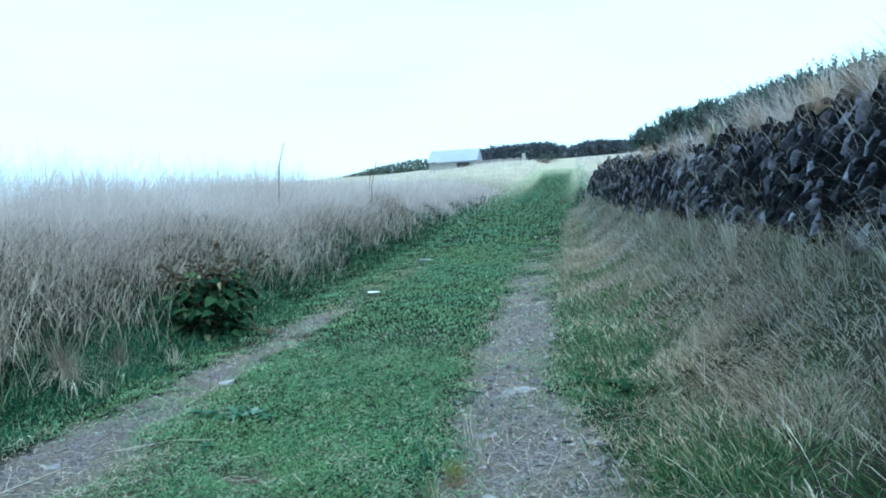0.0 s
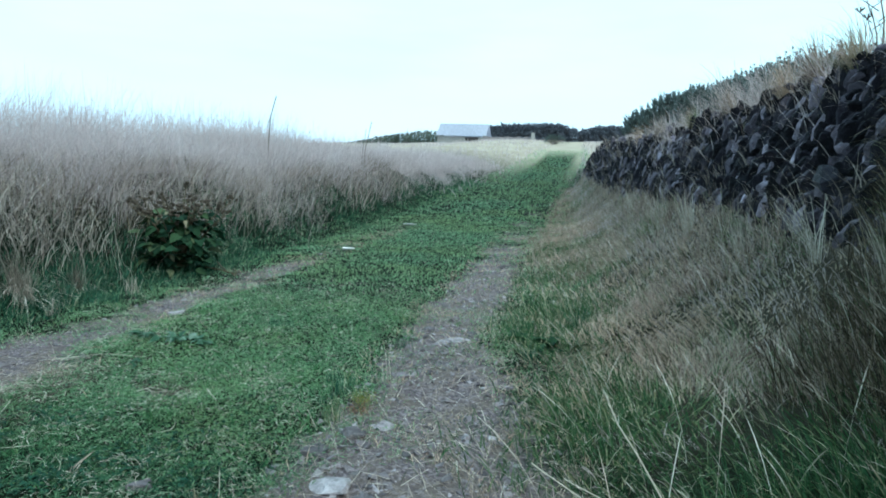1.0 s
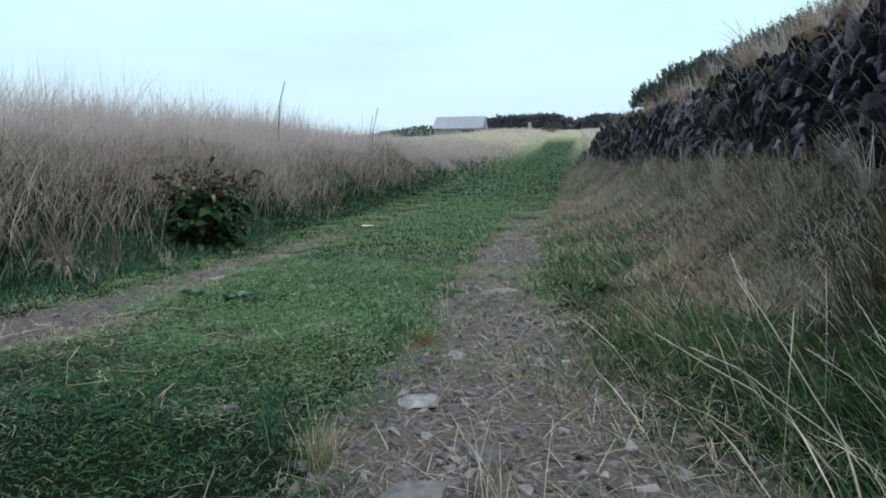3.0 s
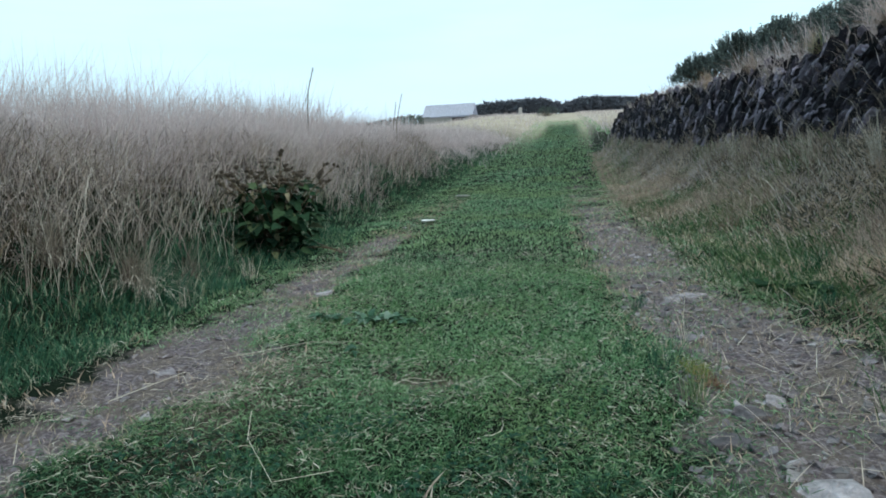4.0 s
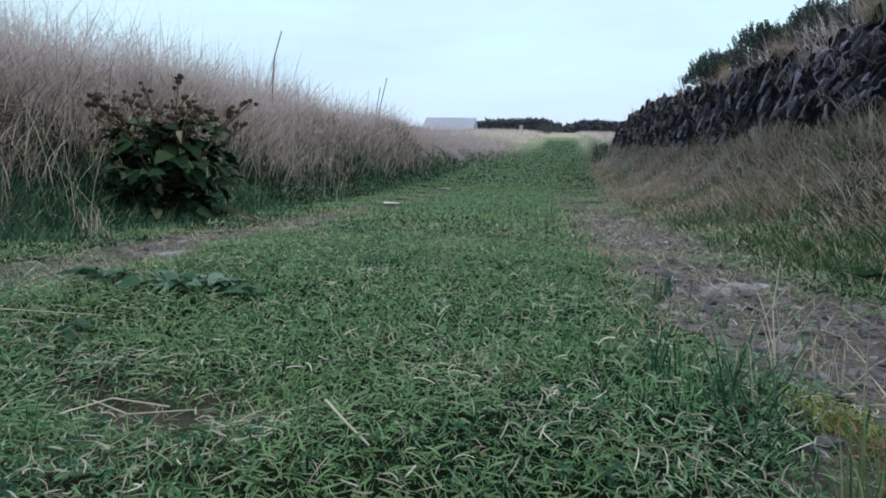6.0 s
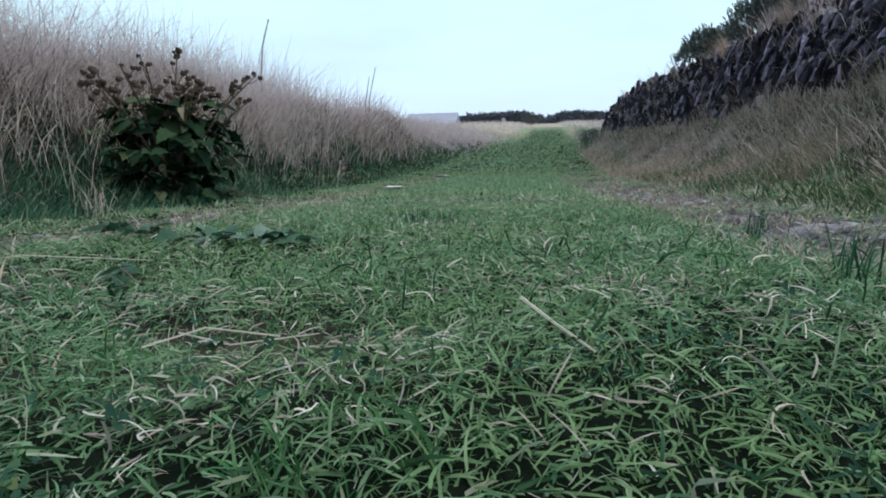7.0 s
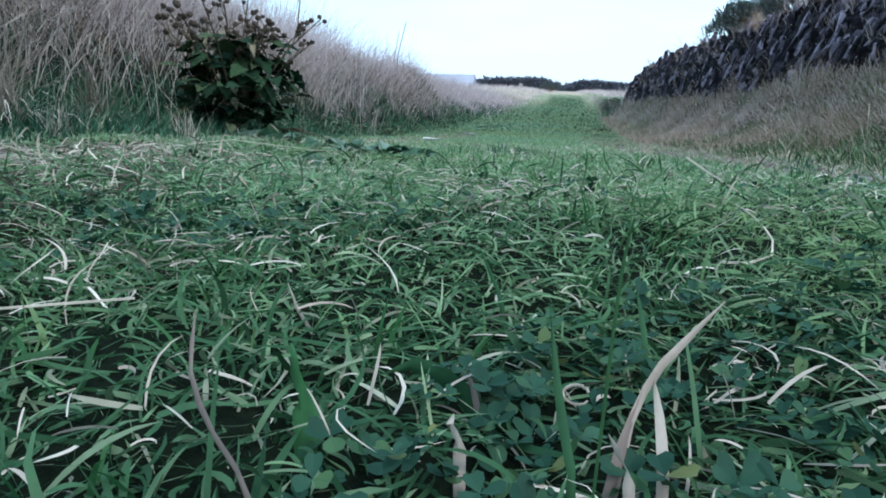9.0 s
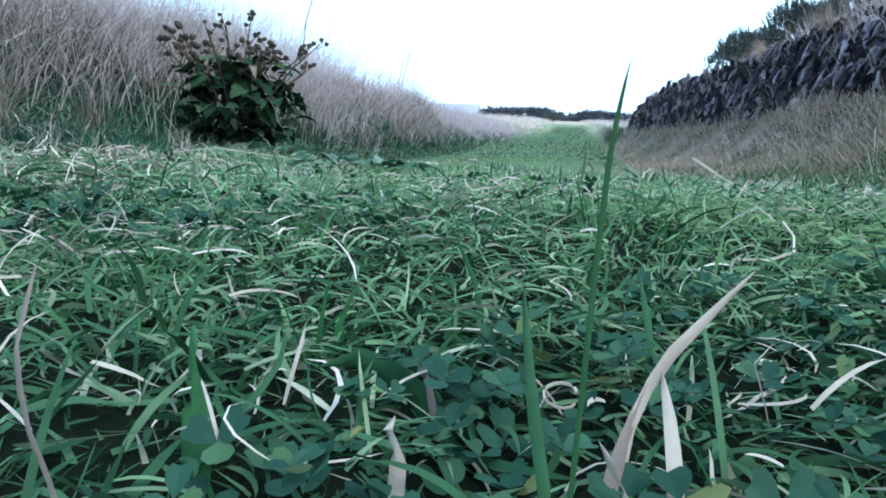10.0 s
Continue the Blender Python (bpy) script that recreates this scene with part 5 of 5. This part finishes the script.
stalk("seed_grass", [on_ground(1.78, 2.2, -0.01), (1.732, 2.2, 0.068), (1.663, 2.2, 0.151), (1.595, 2.2, 0.206), (1.512, 2.2, 0.25), (1.42, 2.2, 0.304)], 0.0017, 0.001, M_STRAW_PALE, CULM, "grass", 0.05)
stalk("seed_grass", [on_ground(1.82, 2.25, -0.01), (1.749, 2.2, 0.116), (1.639, 2.2, 0.194), (1.572, 2.2, 0.244), (1.483, 2.2, 0.281)], 0.0016, 0.0009, M_STRAW_PALE, CULM, "grass", 0.05)
stalk("seed_grass", [on_ground(1.96, 2.2, -0.01), (1.915, 2.2, 0.09), (1.826, 2.2, 0.16), (1.759, 2.2, 0.24), (1.684, 2.2, 0.288)], 0.0015, 0.0009, M_STRAW_PALE, CULM, "grass", 0.05)
stalk("seed_grass", [on_ground(1.22, 2.03), (1.225, 2.05, 0.08), (1.235, 2.08, 0.17)], 0.0014, 0.0008, M_STRAW_PALE, CULM, "grass", 0.03)
stalk("seed_grass", [on_ground(0.755, 3.5), (0.745, 3.5, 0.07), (0.75, 3.5, 0.145)], 0.0013, 0.0008, M_STRAW_PALE, "thin dry grass stem standing beside the rut", "grass")
STRAW = "single pale straw lying on the turf"
stalk("straw", [(0.208, 3.02, 0.05), (0.232, 3.01, 0.034), (0.258, 3.0, 0.018)], 0.0014, 0.0009, M_STRAW_PALE, STRAW, "straw")
stalk("straw", [(-0.085, 3.07, 0.005), (-0.03, 3.055, 0.0), (0.045, 3.06, 0.01)], 0.0009, 0.0006, M_STRAW_PALE, STRAW, "straw")
stalk("straw", [on_ground(-0.39, 2.78, 0.035), on_ground(-0.35, 2.68, 0.03), on_ground(-0.22, 2.53, 0.02), on_ground(-0.1, 2.57, 0.03)], 0.001, 0.0007, M_STRAW_PALE, "bent pale straw lying on the turf", "straw")
stalk("straw", [on_ground(-0.86, 2.86, 0.02), on_ground(-0.78, 3.1, 0.02)], 0.0013, 0.0009, M_STRAW_PALE, "pale straw lying in the rut", "straw")
stalk("straw", [on_ground(-0.74, 3.25, 0.02), on_ground(-0.45, 3.3, 0.03), on_ground(-0.3, 3.36, 0.03)], 0.0009, 0.0006, M_STRAW_PALE, STRAW, "straw")
stalk("straw", [(-0.10, 3.04, 0.0), (-0.06, 3.07, 0.01), (0.0, 3.085, 0.0)], 0.001, 0.0008, M_STRAW_PALE, STRAW, "straw")
stalk("straw", [(0.19, 2.765, -0.012), (0.208, 2.77, -0.012), (0.226, 2.785, -0.008), (0.23, 2.80, 0.0), (0.226, 2.81, 0.008)], 0.0011, 0.0007, M_STRAW_PALE, "curled pale straw lying on the turf", "straw")
STICK = "thin dark dead stick lying at the foot of the bank"
stalk("fallen_stick", [on_ground(-1.5, 5.85, 0.05), on_ground(-1.3, 5.6, 0.04), on_ground(-1.08, 5.42, 0.03)], 0.007, 0.004, M_STEM, STICK, "stick")
stalk("fallen_stick", [on_ground(-1.42, 5.55, 0.04), on_ground(-1.25, 5.45, 0.05), on_ground(-1.12, 5.5, 0.03)], 0.006, 0.004, M_STEM, STICK, "stick")

# dead flower stalks on the hedge
for i, (px, py, tall) in enumerate(((2.95, 4.75, 0.5), (3.05, 4.45, 0.62), (2.9, 4.1, 0.5), (3.0, 3.8, 0.55), (3.1, 5.2, 0.4))):
    g = Vector(on_ground(px, py, -0.02))
    top = g + Vector((-0.05, 0.03, tall))
    ob = new("umbel_stalk")
    ob.location = g
    tagged(ob, "dead brown umbel flower stalk on top of the hedge", "dead stalk", "stalks on the hedge")
    bm = bmesh.new()
    tube_bm(bm, [Vector((0, 0, 0)), Vector((-0.01, 0.01, tall * 0.6)), top - g], 0.005, 0.003, 4)
    part("stem", bm, M_STEM, ob)
    for k in range(5):
        start = (top - g) * (0.6 + 0.1 * k)
        end = start + Vector((0.1 * math.cos(k * 2.1 + i), 0.1 * math.sin(k * 2.1 + i), 0.08))
        bm = bmesh.new()
        tube_bm(bm, [start, end], 0.003, 0.002, 4)
        for q in range(7):
            tip = end + Vector((0.025 * math.cos(q * 0.9), 0.025 * math.sin(q * 0.9), 0.025))
            tube_bm(bm, [end, tip], 0.0016, 0.004, 4)
        part("flower_head", bm, M_BUR, ob)

# the clump of broad blades nearest the lens at the end of the walk
clump = new("grass_clump")
clump.location = (0.06, 2.46, ground_z(0.06, 2.46))
tagged(clump, "clump of broad green and half-withered grass blades in the turf", "grass clump")


def broad_blade(points, width, mat, label=""):
    pts = [Vector(p) - clump.location for p in points]
    bm = bmesh.new()
    rows = []
    n = 7
    for i in range(n + 1):
        u = i / n * (len(pts) - 1)
        k = min(int(u), len(pts) - 2)
        p = pts[k].lerp(pts[k + 1], u - k)
        d = (pts[k + 1] - pts[k]).normalized()
        side = d.cross(Vector((0, 1, 0.3))).normalized() * width / 2 * (0.75 + 0.5 * i / n) * (1 - (i / n) ** 3)
        fold = Vector((0, -0.2 * width, 0))
        rows.append([bm.verts.new(p - side), bm.verts.new(p + fold), bm.verts.new(p + side)])
    for a, b in zip(rows, rows[1:]):
        bm.faces.new((a[0], a[1], b[1], b[0]))
        bm.faces.new((a[1], a[2], b[2], b[1]))
    part("blade", bm, mat, clump, label, True)


WITHERED = "half-withered straw-brown blade"
broad_blade([(0.100, 2.51, -0.05), (0.1056, 2.521, -0.0234), (0.1144, 2.5415, -0.0131), (0.1267, 2.5505, -0.0016), (0.1397, 2.5598, 0.0106)], 0.0046, M_STRAW, WITHERED)
broad_blade([(0.098, 2.507, -0.05), (0.104, 2.517, -0.025), (0.111, 2.535, -0.015)], 0.0042, M_BROWN, WITHERED)
broad_blade([(0.1150, 2.505, -0.05), (0.1153, 2.5101, -0.0311), (0.1158, 2.5251, -0.0225), (0.1150, 2.5414, -0.0129)], 0.0042, M_STRAW, WITHERED)
broad_blade([(0.014, 2.465, -0.05), (0.0022, 2.471, -0.0268), (-0.0154, 2.4823, -0.0175), (-0.0256, 2.492, -0.006), (-0.0281, 2.501, 0.0084)], 0.0038, M_BROWN, WITHERED)
broad_blade([(0.089, 2.495, -0.05), (0.0882, 2.4977, -0.0284), (0.0857, 2.5087, -0.0219), (0.0824, 2.522, -0.009), (0.079, 2.5366, 0.0097)], 0.0036, M_TURF)
broad_blade([(-0.030, 2.612, -0.05), (-0.0366, 2.6191, -0.0382), (-0.0488, 2.6272, -0.0276), (-0.058, 2.6364, -0.0161)], 0.0034, M_STRAW, WITHERED)
broad_blade([(0.002, 2.515, -0.05), (-0.0017, 2.5224, -0.0271), (-0.0094, 2.5322, -0.0218), (-0.0153, 2.5432, -0.0147)], 0.011, M_FRESH, "broad yellow-green leaf")
broad_blade([(0.06, 2.555, -0.05), (0.0481, 2.5622, -0.0341), (0.0273, 2.57, -0.0278), (0.0176, 2.5553, -0.028)], 0.011, M_TURF)
broad_blade([(0.090, 2.463, -0.05), (0.0915, 2.462, 0.0), (0.0924, 2.4618, 0.0338), (0.0934, 2.4624, 0.0437), (0.0944, 2.4625, 0.0499)], 0.0009, M_TURF)
broad_blade([(0.106, 2.498, -0.05), (0.1042, 2.5021, -0.0284), (0.1025, 2.5086, -0.0271), (0.0991, 2.5162, -0.0235)], 0.004, M_STRAW, WITHERED)
broad_blade([(0.055, 2.51, -0.05), (0.0531, 2.519, -0.0336), (0.0486, 2.5248, -0.031), (0.049, 2.5311, -0.0297)], 0.005, M_STRAW, WITHERED)
broad_blade([(0.058, 2.552, -0.05), (0.0524, 2.5584, -0.0322), (0.048, 2.5651, -0.026)], 0.003, M_BROWN, WITHERED)
broad_blade([(0.06, 2.642, -0.05), (0.0539, 2.6516, -0.0187), (0.0375, 2.6733, 0.0058)], 0.003, M_TURF)
broad_blade([(0.121, 2.59, -0.05), (0.1204, 2.5998, -0.0191), (0.1179, 2.6242, -0.0016)], 0.003, M_TURF)
stalk("straw", [(0.0908 + 0.0046 * math.cos(0.5 * k), 2.557 + 0.003 * math.sin(0.5 * k), -0.0277 + 0.002 * math.sin(0.5 * k) - 0.0002 * k) for k in range(13)], 0.0006, 0.0004, M_STRAW, "curled pale straw ring among the turf blades", "straw")

# ---- the far shed, field wall and woods ----
def plain(name, base, rough=0.7, metal=0.0, scale=3.0):
    m, n, l, bsdf = material(name, rough)
    f = noise_tex(n, l, scale, 5)
    l.new(mix(n, l, 0.5, base, ramp(n, l, f, [(0.3, (0.6, 0.6, 0.6)), (0.7, (1.3, 1.3, 1.3))]), "MULTIPLY"), bsdf.inputs["Base Color"])
    bsdf.inputs["Metallic"].default_value = metal
    return m


M_ROOF = plain("pale metal roofing", (0.62, 0.62, 0.72), 0.45)
M_SHED = plain("weathered block wall", (0.30, 0.28, 0.27))
M_DARK = plain("dark timber", (0.06, 0.05, 0.05))


def box_bm(bm, x0, x1, y0, y1, z0, z1):
    c = bmesh.ops.create_cube(bm, size=1.0, matrix=Matrix.Translation(((x0 + x1) / 2, (y0 + y1) / 2, (z0 + z1) / 2)) @ Matrix.Diagonal((x1 - x0, y1 - y0, z1 - z0, 1)))
    return c["verts"]


def box_part(name, dims, mat, parent, label=""):
    bm = bmesh.new()
    box_bm(bm, *dims)
    return part(name, bm, mat, parent, label)


def shed():
    base = new("farm_shed")
    base.location = (-19.1, 110.0, 5.6)
    tagged(base, "low farm shed with a pale lilac-white metal roof", "shed")
    box_part("wall", (-4.2, -3.9, 0, 6, -1.5, 2.1), M_SHED, base)
    box_part("wall", (3.9, 4.2, 0, 6, -1.5, 2.1), M_SHED, base)
    box_part("wall", (-3.9, 3.9, 5.7, 6, -1.5, 2.1), M_SHED, base)
    box_part("wall", (-3.9, 0.6, 0, 0.3, -1.5, 2.0), M_SHED, base, "grey front wall")
    box_part("door", (0.7, 2.9, 0.1, 0.2, -0.5, 1.9), M_DARK, base, "dark open doorway boarding")
    box_part("wall", (3.0, 3.9, 0, 0.3, -1.5, 2.0), M_SHED, base)
    bm = bmesh.new()
    n = 44
    prev = None
    for i in range(n + 1):
        x = -4.4 + 8.8 * i / n
        w = 0.03 if i % 2 else 0.0
        col = [bm.verts.new((x, -0.5, 2.1 + w)), bm.verts.new((x, 3.0, 4.35 + w)), bm.verts.new((x, 6.4, 2.3 + w))]
        if prev:
            for k in range(2):
                bm.faces.new((prev[k], col[k], col[k + 1], prev[k + 1]))
        prev = col
    bmesh.ops.solidify(bm, geom=bm.faces[:], thickness=0.06)
    part("roof", bm, M_ROOF, base, "pale lilac-white corrugated metal roof")


shed()

fw = new("wall_field")
tagged(fw, "low grey stone wall along the far field", "stone wall", kind="structure")
bm = bmesh.new()
r = random.Random(8)
xx = -14.4
while xx < -6.4:
    w = r.uniform(0.5, 0.9)
    box_bm(bm, xx, xx + w, 104.0, 104.5, 4.6, 7.3 + r.uniform(-0.12, 0.1))
    xx += w - 0.02
part("stonework", bm, plain("far stone", (0.24, 0.21, 0.22), 0.9, 0, 1.5), fw)
post = new("gate_post")
post.location = (-6.3, 103.5, ground_z(-6.3, 103.5))
tagged(post, "pale stone gate post at the end of the field wall", "post")
box_part("post", (-0.25, 0.25, -0.25, 0.25, -1.0, 1.9), plain("pale stone", (0.34, 0.32, 0.31)), post)


def far_woods():
    """A dark shelter belt along the skyline, and scrub on the slope beside the shed."""
    verts, tris = [], []
    r = np.random.default_rng(4)

    def crown(cx, cy, top, wide, n):
        gz = ground_z(cx, cy) - 1
        d = r.normal(0, 1, (n, 3))
        d /= np.linalg.norm(d, axis=1)[:, None]
        p = np.array([cx, cy, (gz + top) / 2]) + d * np.array([wide / 2, wide / 2, (top - gz) / 2]) * r.uniform(0.82, 1.0, (n, 1))
        s = r.uniform(0.28, 0.55, (n, 1))
        a, b = r.normal(0, 1, (n, 3)) * s, r.normal(0, 1, (n, 3)) * s
        j = sum(len(v) for v in verts)
        verts.append(np.stack([p, p + a, p + b], 1).reshape(-1, 3))
        tris.append(j + np.arange(3 * n).reshape(-1, 3))

    def belt(tops, x0, x1, gap, cy, wide, n):
        for cx in np.arange(x0, x1, gap):
            if -1.2 < cx < 1.6:
                continue
            top = float(np.interp(cx, [t[0] for t in tops], [t[1] for t in tops]))
            crown(cx + r.uniform(-0.4, 0.4), cy + r.uniform(-2, 3), top - 0.3 + r.uniform(-0.1, 0.06), wide, n)

    belt([(-33.5, 18.9), (-25, 20.2), (-16.5, 20.6), (-7, 20.7), (-4.5, 19.7), (-2.8, 18.9), (3, 18.8), (6.5, 20.0), (10.5, 20.4), (16, 19.8), (21, 19.3), (60, 18.6)], -34, 60, 0.8, 232, 5.0, 400)
    ob = mesh_object("far_woods", np.concatenate(verts), [np.concatenate(tris)], M_WOODS_HAZED)
    tagged(ob, "dark shelter belt of trees along the skyline", "woods", kind="stuff")
    verts, tris = [], []
    belt([(-92, 10.0), (-88, 10.6), (-77, 13.3), (-66, 15.5), (-55, 16.8), (-44, 17.0), (-34, 17.0)], -92, -33, 1.2, 228, 6.0, 200)
    ob = mesh_object("far_scrub", np.concatenate(verts), [np.concatenate(tris)], M_SCRUB)
    tagged(ob, "grey-green scrub and bushes on the slopes beside the shed", "scrub", kind="stuff")


far_woods()
